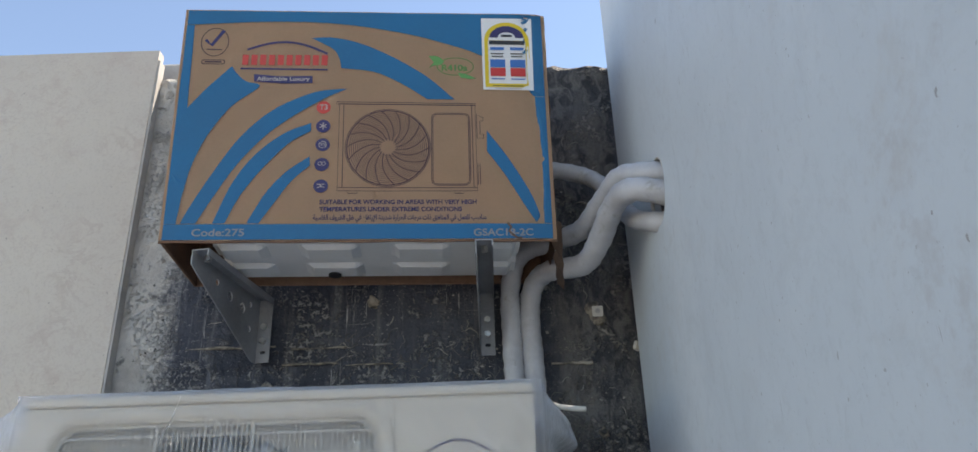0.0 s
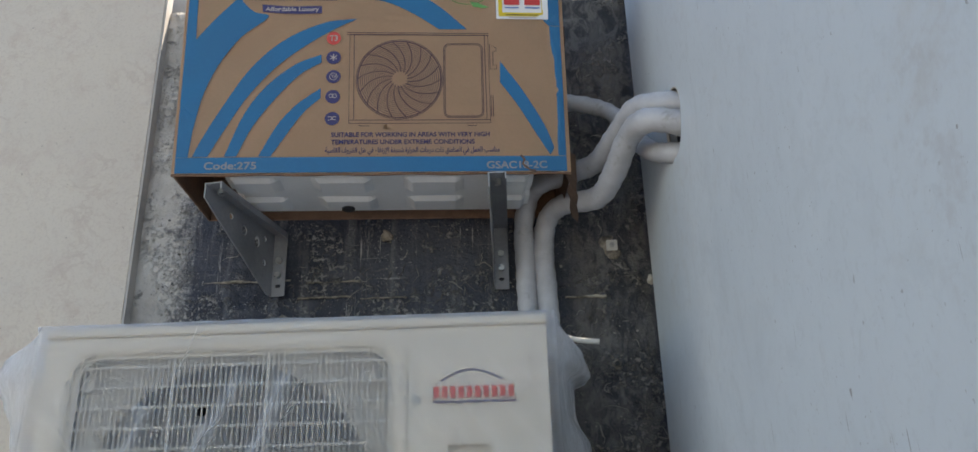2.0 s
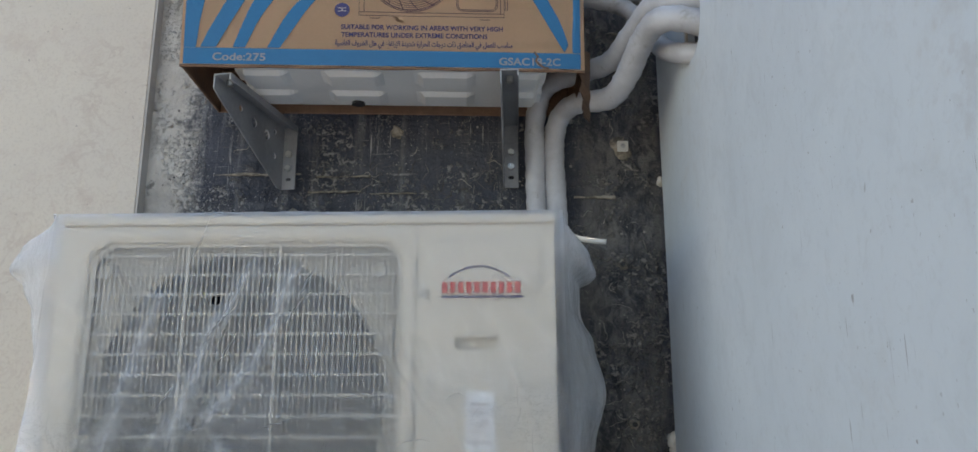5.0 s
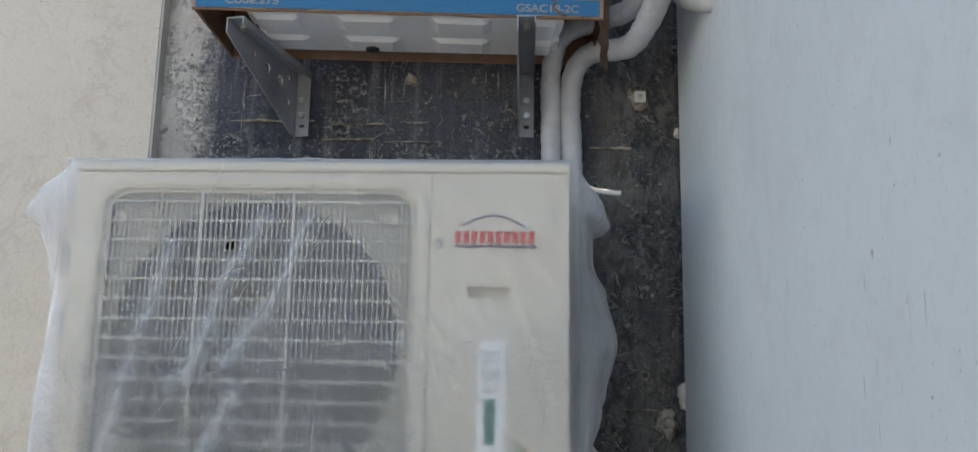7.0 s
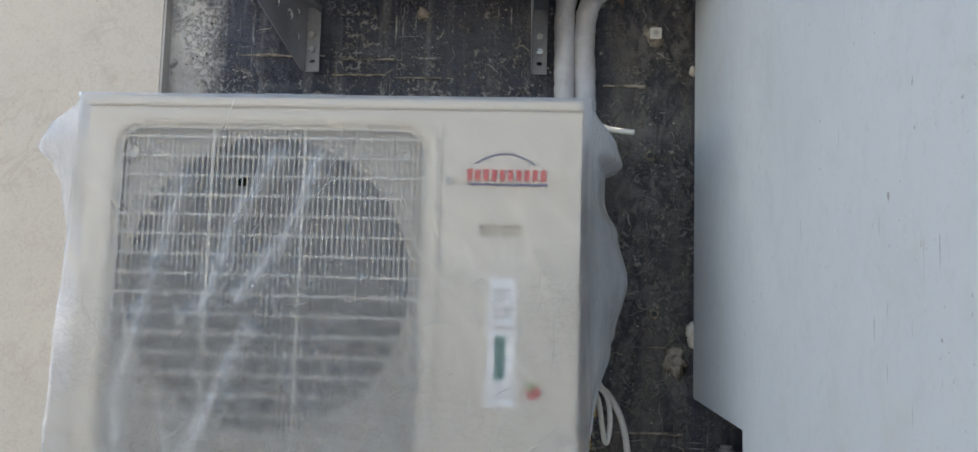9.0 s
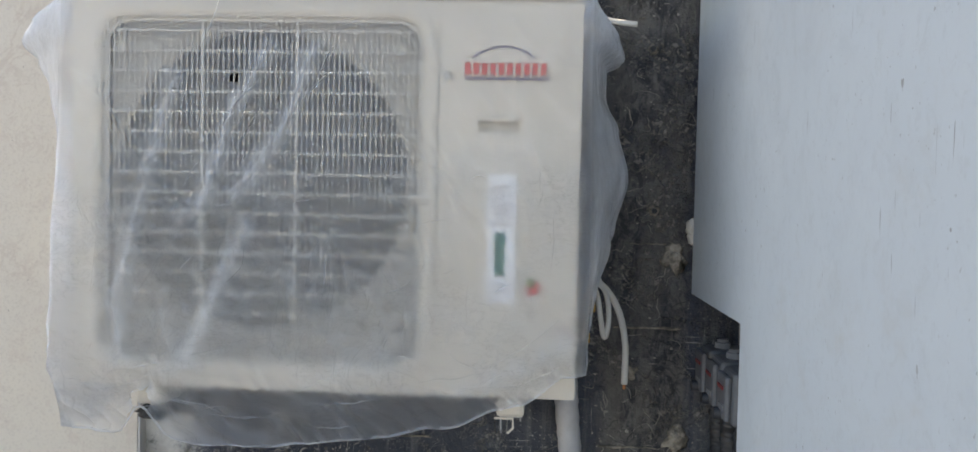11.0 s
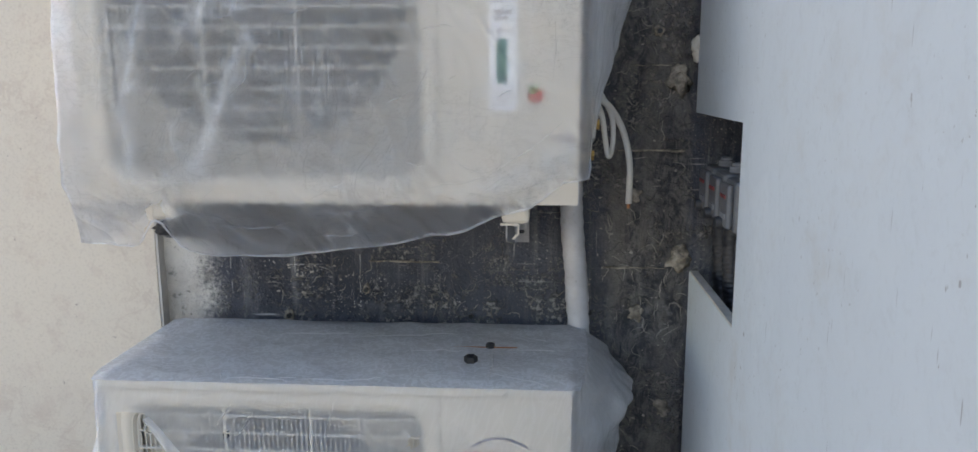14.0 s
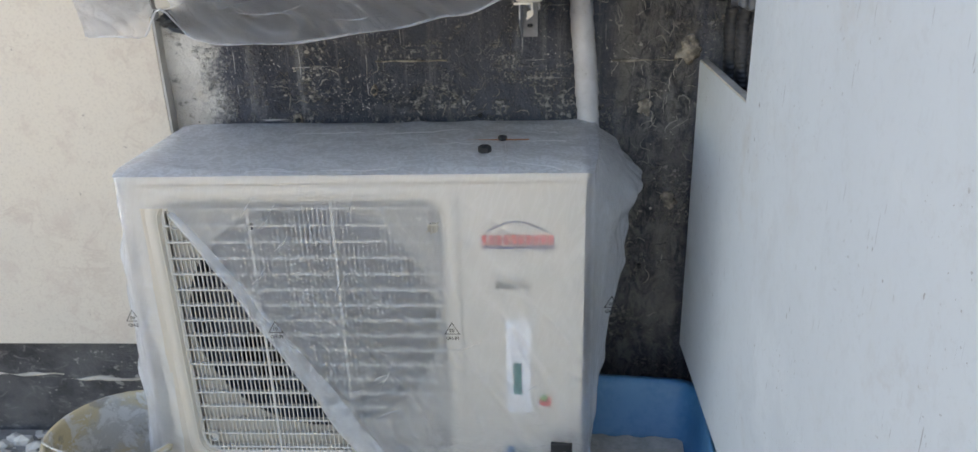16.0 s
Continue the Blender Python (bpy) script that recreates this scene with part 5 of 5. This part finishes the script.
wrap("film_wrap", MX0, MX1, FRONT_Y, 1.905, 2.096, hem_mid, lambda v, q: left_mid(v), lambda v, q: right_mid(v), lambda u, v: gap_mid(v) * (0.95 + 0.35 * u * v),
     "milky translucent plastic bag pulled over the middle unit", holes=((-0.410, 1.925, 0.0095), (-0.572, 1.330, 0.021)), tuck=0.05, seed=1.0, wrinkles=48,
     creases=(((-0.525, 1.92), (-0.545, 1.85), (-0.575, 1.70), (-0.598, 1.60), (-0.614, 1.51), (-0.60, 1.42)), ((-0.346, 1.98), (-0.411, 1.87), (-0.457, 1.71), (-0.494, 1.66)), ((-0.265, 1.98), (-0.296, 1.87), (-0.366, 1.754), (-0.40, 1.71)),
              ((-0.376, 1.656), (-0.429, 1.527), (-0.476, 1.42)), ((0.02, 1.375), (0.12, 1.41), (0.21, 1.46))))

LX0, LX1 = -0.736, 0.224
hem_low = table([(-0.4, 0.26), (0.0, 0.24), (0.5, 0.22), (0.95, 0.25), (1.35, 0.30)])
left_low = table([(0.0, 0.02), (0.15, 0.040), (0.4, 0.055), (1.0, 0.068)])
right_low = table([(0.0, 0.03), (0.08, 0.085), (0.17, 0.125), (0.27, 0.09), (0.42, 0.085), (0.7, 0.05), (1.0, 0.02)])
gap_low = table([(0.0, 0.010), (0.15, 0.009), (0.5, 0.018), (1.0, 0.032)])


def split_x(z):
    """The slanting free edge of the lower bag's front sheet."""
    return -0.655 + (0.925 - z) * 0.60 + 0.012 * noise.noise(Vector((0, z * 9, 3)))


def keep_low(p, on_front):
    if not on_front:
        return True
    return p.x > split_x(p.z) or p.x < -0.708 + 0.012 * (0.925 - p.z) or p.z > 0.912


low_wrap = wrap("film_wrap", LX0, LX1, FRONT_Y, 1.925, 0.982, hem_low, lambda v, q: left_low(v), lambda v, q: right_low(v), lambda u, v: gap_low(v),
                "milky translucent plastic bag with a slit, over the lower unit", keep=keep_low, holes=((-0.476, 0.872, 0.008), (-0.093, 0.868, 0.012)), seed=7.0, cap_lift=0.006, wrinkles=40, early=5.0, thick=0.2)
fold_bm = bmesh.new()
fold_layer, fold_loose = fold_bm.verts.layers.float.new("layers"), fold_bm.verts.layers.float.new("slack")
rows = []
for k in range(61):
    z = 0.905 - 0.66 * k / 60
    x = split_x(z)
    v = (0.984 - z) / 0.75
    wd = 0.012 + 0.050 * (k / 60) ** 0.7 + 0.006 * noise.noise(Vector((k * 0.3, 2, 9)))
    y = FRONT_Y - gap_low(v) - 0.004
    rows.append([fold_bm.verts.new(Vector((x - 0.004 + wd * f, y - h, z + wd * f * 0.35)) - Vector(((LX0 + LX1) / 2, FRONT_Y, 0.984))) for f, h in ((0.0, 0.0), (0.12, 0.006), (0.45, 0.009 + 0.004 * noise.noise(Vector((k * 0.2, 6, 1)))), (0.8, 0.005), (1.0, 0.0005))])
for a, b in zip(rows, rows[1:]):
    for j in range(4):
        fold_bm.faces.new((a[j], a[j + 1], b[j + 1], b[j]))
for v in fold_bm.verts:
    v[fold_layer], v[fold_loose] = 0.8, 0.8
part("folded_edge", fold_bm, FILM, low_wrap, "doubled-over edge of the slit", smooth=True)
for rx, rz, ry in ((-0.775, 0.655, 1.535), (-0.440, 0.652, 1.490), (-0.060, 0.648, 1.492), (0.286, 0.655, 1.60)):
    org = Vector(((LX0 + LX1) / 2, FRONT_Y, 0.984))
    sym = stroke([(rx - 0.0155, rz - 0.010), (rx + 0.0155, rz - 0.010), (rx, rz + 0.017)], 0.0036, ry - 0.006, closed=True)
    word = text_mesh("PE-HD", 0.0080, 0.027, 0.0)
    for v in word.verts:
        v.co.x = 0.027 - v.co.x
    num = text_mesh("02", 0.0075, 0.011, 0.0)
    for v in num.verts:
        v.co.x = 0.010 - v.co.x
    mark_sym = part("recycling_mark", moved(sym, -org.x, -org.y, -org.z), INK, low_wrap, "small black recycling triangle")
    part("lettering", moved(word, rx - 0.0135 - org.x, ry - 0.006 - org.y, rz - 0.024 - org.z), INK, mark_sym)
    part("lettering", moved(num, rx - 0.0055 - org.x, ry - 0.006 - org.y, rz - 0.005 - org.z), INK, mark_sym)


# ---- pipes and cables ----
def pipe(name, pts, radius, label, material=TAPE, ribs=0.003, pitch=0.036, wobble=0.07, category="pipe", group="taped pipes"):
    return solid(name, tube(pts, radius, 16, 8, wobble, ribs, pitch), material, label, category, group, smooth=True)


pipe("taped_pipe", [(0.210, 1.955, 1.95), (0.204, 1.955, 2.205), (0.202, 1.955, 2.34), (0.204, 1.945, 2.44), (0.230, 1.91, 2.51), (0.302, 1.85, 2.518), (0.373, 1.78, 2.515), (0.414, 1.70, 2.544), (0.446, 1.61, 2.562), (0.485, 1.545, 2.540), (0.56, 1.50, 2.515)], 0.0235, "refrigerant pipe wrapped in white tape, rising behind the units")
pipe("taped_pipe", [(0.258, 1.955, 1.95), (0.254, 1.955, 2.203), (0.250, 1.955, 2.36), (0.262, 1.93, 2.432), (0.299, 1.88, 2.452), (0.373, 1.78, 2.428), (0.403, 1.70, 2.450), (0.429, 1.60, 2.494), (0.461, 1.52, 2.490), (0.56, 1.49, 2.455)], 0.0245, "refrigerant pipe wrapped in white tape, bent into the wall hole")
pipe("taped_pipe", [(0.20, 1.90, 2.755), (0.303, 1.90, 2.751), (0.385, 1.90, 2.736), (0.438, 1.88, 2.701), (0.467, 1.80, 2.605), (0.480, 1.66, 2.490), (0.505, 1.575, 2.440), (0.56, 1.55, 2.43)], 0.0205, "refrigerant pipe wrapped in white tape, leaving the carton")
pipe("taped_pipe", [(0.222, 1.94, 1.95), (0.226, 1.935, 1.50), (0.229, 1.935, 1.262), (0.241, 1.935, 1.119), (0.247, 1.935, 1.03), (0.252, 1.935, 0.94), (0.255, 1.935, 0.62)], 0.0255, "thick white taped pipe running down between the units", group="taped pipes")
pipe("drain_tube", [(0.240, 1.88, 2.135), (0.275, 1.89, 2.127), (0.305, 1.90, 2.120), (0.335, 1.90, 2.115), (0.366, 1.90, 2.112)], 0.0065, "short white drain tube sticking out behind the bag", CABLE, 0, 0.03, 0.0, "tube", "")
pipe("power_cable", [(0.245, 1.80, 1.545), (0.282, 1.82, 1.535), (0.314, 1.86, 1.508), (0.343, 1.89, 1.456), (0.359, 1.90, 1.384), (0.359, 1.90, 1.293)], 0.0075, "white sheathed cable with a bare cut end", CABLE, 0, 0.03, 0.0, "cable", "cables")
pipe("power_cable", [(0.270, 1.82, 1.54), (0.288, 1.84, 1.50), (0.297, 1.85, 1.45), (0.304, 1.855, 1.412), (0.311, 1.858, 1.412), (0.316, 1.86, 1.45), (0.310, 1.855, 1.50), (0.285, 1.83, 1.545)], 0.006, "grey-white looped cable behind the bag", CABLE, 0, 0.03, 0.0, "cable", "cables")
cut = bmesh.new()
bmesh.ops.create_cone(cut, cap_ends=True, segments=10, radius1=0.004, radius2=0.004, depth=0.012, matrix=Matrix.Translation((0.359, 1.90, 1.288)))
solid("cable_core", cut, COPPER, "bare copper end of the cut cable", "cable")
for k, (bx, bz) in enumerate(((0.272, 1.482), (0.262, 1.415))):
    v = thing("service_valve", pose(bx, 1.80, bz), "brass service valve with hexagon nut beside the unit", "valve", "valves")
    hx = bmesh.new()
    bmesh.ops.create_cone(hx, cap_ends=True, segments=6, radius1=0.012, radius2=0.012, depth=0.016, matrix=Matrix.Rotation(radians(90), 4, "Y"))
    part("nut", hx, BRASS, v)
    stem = bmesh.new()
    bmesh.ops.create_cone(stem, cap_ends=True, segments=16, radius1=0.0075, radius2=0.0075, depth=0.05, matrix=Matrix.Translation((-0.02, 0, 0)) @ Matrix.Rotation(radians(90), 4, "Y"))
    part("stem", stem, BRASS, v)
    part("valve_body", block(-0.05, -0.022, -0.02, 0.02, -0.024, 0.022, 0.005), BLACK, v)

# ---- isolator switches in the notch ----
sw = thing("isolator_switch", pose(0, 0, 0), "grey plastic isolator switch with a red stripe, fed by conduit", "switch", "isolator switches")
part("housing", block(0.0, 0.104, -0.045, 0.045, -0.048, 0.060, 0.008), SWITCH, sw)
part("cover", block(-0.014, 0.0, -0.038, 0.038, -0.040, 0.052, 0.006), SWITCH, sw)
part("stripe", block(-0.0165, -0.0142, -0.022, 0.022, 0.022, 0.029), DRED, sw, "red stripe")
part("label_plate", block(-0.0165, -0.0142, -0.026, 0.010, -0.020, -0.008), FAINT, sw)
part("gland", moved(turned([(0.018, 0.0), (0.018, 0.012), (0.013, 0.014), (0.013, 0.02)], 16), 0.04, 0.0, 0.06), FAINT, sw)
knob = bmesh.new()
bmesh.ops.create_cone(knob, cap_ends=True, segments=18, radius1=0.014, radius2=0.012, depth=0.014, matrix=Matrix.Translation((-0.020, 0.008, -0.032)) @ Matrix.Rotation(radians(-90), 4, "Y"))
part("knob", knob, CONDUIT, sw)
sw.matrix_world = pose(0.545, 1.925, 1.320)
copy_thing(sw, pose(0.545, 1.815, 1.318))
copy_thing(sw, pose(0.545, 1.705, 1.316))
for cy in (1.925, 1.815, 1.705):
    pipe("conduit", [(0.585, cy, 1.262), (0.583, cy + 0.006, 1.20), (0.588, cy, 1.10), (0.592, cy - 0.01, 0.95), (0.59, cy, 0.70)], 0.0195, "black corrugated conduit below an isolator switch", CONDUIT, 0.004, 0.011, 0.0, "conduit", "conduits")

# ---- floor things ----
tub = thing("mixing_tub", pose(0.285, 1.478, 0.0, 0, 0, -5), "blue plastic mixing tub with dried mortar inside", "tub")
TWX, TWY, THH = 0.235, 0.36, 0.315
shell = bmesh.new()
loops = []
for k, (f, z) in enumerate(((0.80, 0.0), (0.80, 0.004), (0.97, THH - 0.02), (1.0, THH - 0.02), (1.0, THH), (0.955, THH), (0.94, THH - 0.012), (0.78, 0.012))):
    ring = rounded(-TWX * f, TWX * f, -TWY * f, TWY * f, 0.07, 6)
    loops.append([shell.verts.new((a, b, z + (0.006 * noise.noise(Vector((a * 6, b * 6, 1))) if z > 0.2 else 0))) for a, b in ring])
for a, b in zip(loops, loops[1:]):
    for i in range(len(a)):
        shell.faces.new((a[i], a[(i + 1) % len(a)], b[(i + 1) % len(b)], b[i]))
shell.faces.new(loops[0])
shell.faces.new(loops[-1])
part("shell", shell, TUB_BLUE, tub, smooth=True)
fill = bmesh.new()
n = 22
fv = [[fill.verts.new((-0.19 + 0.38 * i / n, -0.30 + 0.60 * j / n, 0.165 + 0.012 * noise.noise(Vector((i * 0.4, j * 0.4, 0))))) for j in range(n + 1)] for i in range(n + 1)]
for i in range(n):
    for j in range(n):
        fill.faces.new((fv[i][j], fv[i + 1][j], fv[i + 1][j + 1], fv[i][j + 1]))
part("mortar", fill, MORTAR, tub, "grey dried mortar", smooth=True)

pail = thing("bucket", pose(-0.888, 1.555, 0.0), "cement-stained round bucket with a wire handle", "bucket")
part("shell", turned([(0.115, 0.0), (0.118, 0.004), (0.160, 0.318), (0.168, 0.322), (0.168, 0.334), (0.158, 0.336), (0.153, 0.322), (0.113, 0.03)], 40), BUCKET, pail, smooth=True)
part("residue", moved(lump(0.115, 3.0, (1, 1, 0.22), 0.2), 0, 0, 0.10), MORTAR, pail, "dried cement in the bottom", smooth=True)
part("handle", tube([(-0.165, -0.02, 0.325), (-0.15, -0.06, 0.338), (-0.07, -0.10, 0.340), (0.04, -0.115, 0.340), (0.12, -0.10, 0.338), (0.165, 0.0, 0.325)], 0.003, 8, 6), SCREW, pail, "thin steel wire handle", smooth=True)

stand = thing("unit_stand", pose(-0.256, 1.72, 0.0), "low concrete blocks under the lower unit", "block")
for bx in (-0.32, 0.36):
    part("block", block(bx - 0.07, bx + 0.07, -0.19, 0.19, 0.0, 0.199, 0.006), CONCRETE, stand)

# ---- small things ----
cap = thing("valve_cap", pose(0.010, 1.655, 0.9815), "black hexagonal plastic cap lying on the film", "cap", "loose caps")
part("shell", turned([(0.0135, 0.0), (0.0145, 0.003), (0.0145, 0.018), (0.012, 0.020), (0.0095, 0.018), (0.0095, 0.006)], 6), BLACK, cap)
copy_thing(cap, pose(0.045, 1.752, 0.9815, 0, 0, 20) @ Matrix.Scale(0.74, 4))
solid("thin_rod", tube([(-0.037, 1.75, 0.987), (0.03, 1.748, 0.988), (0.105, 1.752, 0.987)], 0.0017, 6, 4), COPPER, "thin copper rod lying on the film", "rod")
tape = block(0.150, 0.198, 1.487, 1.497, 0.285, 0.355, 0.003)
solid("black_pad", tape, BLACK, "black rubber pad against the unit's lower edge", "pad")
tape_bm = lump(0.024, 4.4, (1.3, 0.7, 0.55), 0.7)
solid("black_tape", moved(tape_bm, -0.578, 1.552, 1.290), BLACK, "crumpled strip of black tape on the bracket's end", "tape", smooth=True)
clip = thing("pipe_clip", pose(0.426, 1.985, 2.378), "small pale metal clip screwed to the wall in a plaster patch", "clip")
part("plate", plate(rounded(-0.014, 0.014, -0.014, 0.014, 0.003, 3), [disc(0, 0, 0.005, 12)], -0.003, 0.0), CABLE, clip)
part("bolt", moved(turned([(0.007, 0.0), (0.007, 0.006)], 6), 0, 0, 0), SCREW, clip).matrix_local = pose(0, -0.002, 0, 90, 0, 0)
for k, (px, pz, r) in enumerate(((0.426, 2.378, 0.024), (0.480, 1.580, 0.027), (0.471, 0.749, 0.018), (0.500, 1.140, 0.024), (-0.289, 1.050, 0.010), (-0.492, 0.978, 0.012), (-0.41, 2.185, 0.024), (-0.155, 2.425, 0.013), (0.416, 2.075, 0.010), (0.430, 1.690, 0.010), (0.385, 1.300, 0.013), (0.395, 1.00, 0.015), (0.46, 2.62, 0.02))):
    solid("plaster_patch", moved(lump(r, k * 3.1, (1, 0.14, 1.15), 0.9), px, 1.997, pz), PLASTER, "crumbly pale plaster patch on the black wall", "plaster", "plaster patches", smooth=True)
for k, (px, pz) in enumerate(((-0.289, 1.050), (-0.492, 0.978), (0.416, 2.075), (0.430, 1.690), (0.28, 1.00), (-0.02, 0.985), (0.40, 0.56))):
    hb = bmesh.new()
    bmesh.ops.create_cone(hb, cap_ends=True, segments=14, radius1=0.006, radius2=0.006, depth=0.012, matrix=Matrix.Translation((px, 1.992, pz)) @ Matrix.Rotation(radians(90), 4, "X"))
    solid("drill_hole", hb, BLACK, "dark drilled hole in the wall", "hole", "drill holes")
for px0, px1, pz in ((0.300, 0.404, 2.247), (-0.63, -0.40, 2.316), (-0.36, -0.22, 2.308), (-0.38, -0.24, 2.268), (-0.22, -0.10, 2.262), (-0.28, -0.10, 1.125), (0.31, 0.47, 1.117), (0.37, 0.46, 1.611), (0.34, 0.50, 1.409)):
    pts = [(px0 + (px1 - px0) * i / 8, 1.994, pz + 0.003 * noise.noise(Vector((i * 0.8, px0 * 9, 0)))) for i in range(9)]
    solid("mortar_ridge", tube(pts, 0.0026, 6, 3, 1.3), PLASTER, "thin pale mortar ridge along a board joint", "mortar", "mortar ridges", smooth=True)
for k, (py, pz, r) in enumerate(((1.935, 1.655, 0.016), (1.935, 1.63, 0.012), (1.94, 2.27, 0.010))):
    solid("foam_bead", moved(lump(r, k * 5.3 + 1, (0.8, 1, 1.2), 0.4), 0.508, py, pz), CUT_EDGE, "dry yellowish bead of filler at the cladding's edge", "filler", "filler beads", smooth=True)

for px0, px1, pz in ((-1.62, -1.30, 0.205), (-1.28, -0.98, 0.19), (-0.96, -0.84, 0.195)):
    pts = [(px0 + (px1 - px0) * i / 10, 1.997, pz + 0.006 * noise.noise(Vector((i * 0.8, px0 * 9, 0)))) for i in range(11)]
    solid("mortar_ridge", tube(pts, 0.0045, 6, 4, 1.8), MORTAR, "white mortar dribble along the black wall base", "mortar", "mortar ridges", smooth=True)
rubble_bm = bmesh.new()
rub = random.Random(5)
for _ in range(520):
    rx, ry, rr = rub.uniform(-1.9, -0.8), 2.0 - abs(rub.gauss(0, 0.2)), rub.choice((0.004, 0.006, 0.010, 0.016, 0.024))
    if ry < 1.3:
        continue
    bmesh.ops.create_icosphere(rubble_bm, subdivisions=1, radius=rr, matrix=Matrix.Translation((rx, ry - rr, rr * 0.4)) @ Matrix.Rotation(rub.random() * 6, 4, "Z") @ Matrix.Diagonal((rub.uniform(0.7, 1.5), rub.uniform(0.7, 1.3), rub.uniform(0.5, 0.9), 1)))
solid("mortar_rubble", rubble_bm, CUT_EDGE, "pale mortar crumbs scattered on the ground", "rubble", kind="stuff")

# ---- crumbs and flakes left on the coating ----
crumb_bm = bmesh.new()
rng = random.Random(11)


def crumb(px, pz, size):
    """One small raised flake, an irregular low pyramid."""
    k = rng.choice((5, 6))
    turn, flat = rng.random() * 6.28, rng.uniform(0.45, 1.0)
    ring, face = [], wall_y(px, pz)
    for i in range(k):
        a = turn + 2 * math.pi * i / k
        r = size * rng.uniform(0.6, 1.25)
        ring.append(crumb_bm.verts.new((px + r * math.cos(a), face + 0.0006, pz + r * math.sin(a) * flat)))
    tip = crumb_bm.verts.new((px + rng.uniform(-0.3, 0.3) * size, face - 0.0004 - size * rng.uniform(0.05, 0.2), pz + rng.uniform(-0.3, 0.3) * size))
    for i in range(k):
        crumb_bm.faces.new((ring[i], ring[(i + 1) % k], tip))


for cx, cz, sx, sz, count in ((0.43, 1.35, 0.05, 0.45, 420), (0.43, 2.3, 0.04, 0.35, 160), (0.02, 2.22, 0.12, 0.06, 260), (-0.30, 2.20, 0.16, 0.03, 120), (-0.69, 1.05, 0.03, 0.12, 120), (-0.70, 2.35, 0.03, 0.35, 220),
                             (-0.42, 1.07, 0.06, 0.035, 50), (0.05, 1.02, 0.18, 0.05, 90), (0.34, 1.13, 0.08, 0.05, 160), (0.40, 1.72, 0.06, 0.10, 160), (0.33, 1.42, 0.05, 0.12, 120), (0.40, 0.62, 0.06, 0.14, 120), (0.38, 2.08, 0.06, 0.10, 120)):
    for _ in range(count):
        px, pz = rng.gauss(cx, sx), rng.gauss(cz, sz)
        if -0.80 < px < 0.60 and 0.1 < pz < 3.1 and noise.noise(Vector((px * 14, 0, pz * 14))) > -0.05:
            crumb(px, pz, rng.choice((0.002, 0.0025, 0.003, 0.004, 0.006)))
for _ in range(70):
    crumb(rng.gauss(-0.45, 0.045), rng.gauss(1.085, 0.03), rng.choice((0.004, 0.006, 0.008)))
for _ in range(50):
    crumb(rng.gauss(-0.52, 0.02), rng.gauss(2.60, 0.03), rng.choice((0.004, 0.006)))
for _ in range(520):
    crumb(rng.uniform(-1.9, -0.83), rng.gauss(rng.choice((0.205, 0.175, 0.10)), 0.022), rng.choice((0.004, 0.005, 0.007, 0.010)))
for _ in range(450):
    crumb(rng.uniform(-0.72, 0.60), rng.uniform(0.4, 3.1), rng.choice((0.0015, 0.002, 0.003)))


def crust(px, pz, length, turn):
    """A thin curling ridge of plaster, broad in the middle and pointed at its ends."""
    steps = max(4, int(length / 0.004))
    rows, wide = [], rng.uniform(0.0008, 0.0019)
    for i in range(steps + 1):
        turn += rng.gauss(0, 0.42)
        px, pz = px + math.cos(turn) * length / steps, pz + math.sin(turn) * length / steps
        if not (-0.78 < px < 0.60 and 0.1 < pz < 3.1):
            return
        w = wide * (0.25 + math.sin(math.pi * i / steps)) * rng.uniform(0.6, 1.3)
        face = wall_y(px, pz)
        dx, dz = -math.sin(turn) * w, math.cos(turn) * w
        rows.append([crumb_bm.verts.new(p) for p in ((px - dx, face + 0.0006, pz - dz), (px, face - 0.0004 - w * 0.9, pz), (px + dx, face + 0.0006, pz + dz))])
    for a, b in zip(rows, rows[1:]):
        for k in range(2):
            crumb_bm.faces.new((a[k], a[k + 1], b[k + 1], b[k]))


for cx, cz, sx, sz, count, tilt in ((0.38, 1.42, 0.06, 0.16, 70, 0.2), (0.40, 1.08, 0.06, 0.10, 60, 1.2), (0.39, 1.95, 0.06, 0.22, 60, 0.4), (0.40, 0.72, 0.06, 0.16, 60, 1.3), (-0.44, 1.08, 0.05, 0.03, 26, 0.1), (0.05, 1.03, 0.16, 0.05, 40, 0.3),
                                    (-0.05, 2.25, 0.16, 0.05, 50, 0.1), (0.06, 2.24, 0.10, 0.08, 30, 1.5), (-0.35, 2.31, 0.12, 0.02, 26, 0.0), (0.42, 2.62, 0.03, 0.16, 30, 1.57), (-0.62, 2.28, 0.06, 0.12, 20, 0.3)):
    for _ in range(count):
        crust(rng.gauss(cx, sx), rng.gauss(cz, sz), rng.uniform(0.015, 0.075), rng.gauss(tilt, 0.4))


def make_crumb_mat():
    n = Nodes("coating_crumbs")
    rnd = n.node("ShaderNodeNewGeometry").outputs["Random Per Island"]
    col = n.mix(n.ramp(rnd, 0.25, 0.95), (0.09, 0.088, 0.085), (0.38, 0.36, 0.325))
    return n.done(col, 0.85, 0.0, n.bump(n.noise(160, 3), 0.4, 0.002))


solid("plaster_crumbs", crumb_bm, make_crumb_mat(), "crumbs of plaster and coating stuck to the wall", "crumbs", kind="stuff")
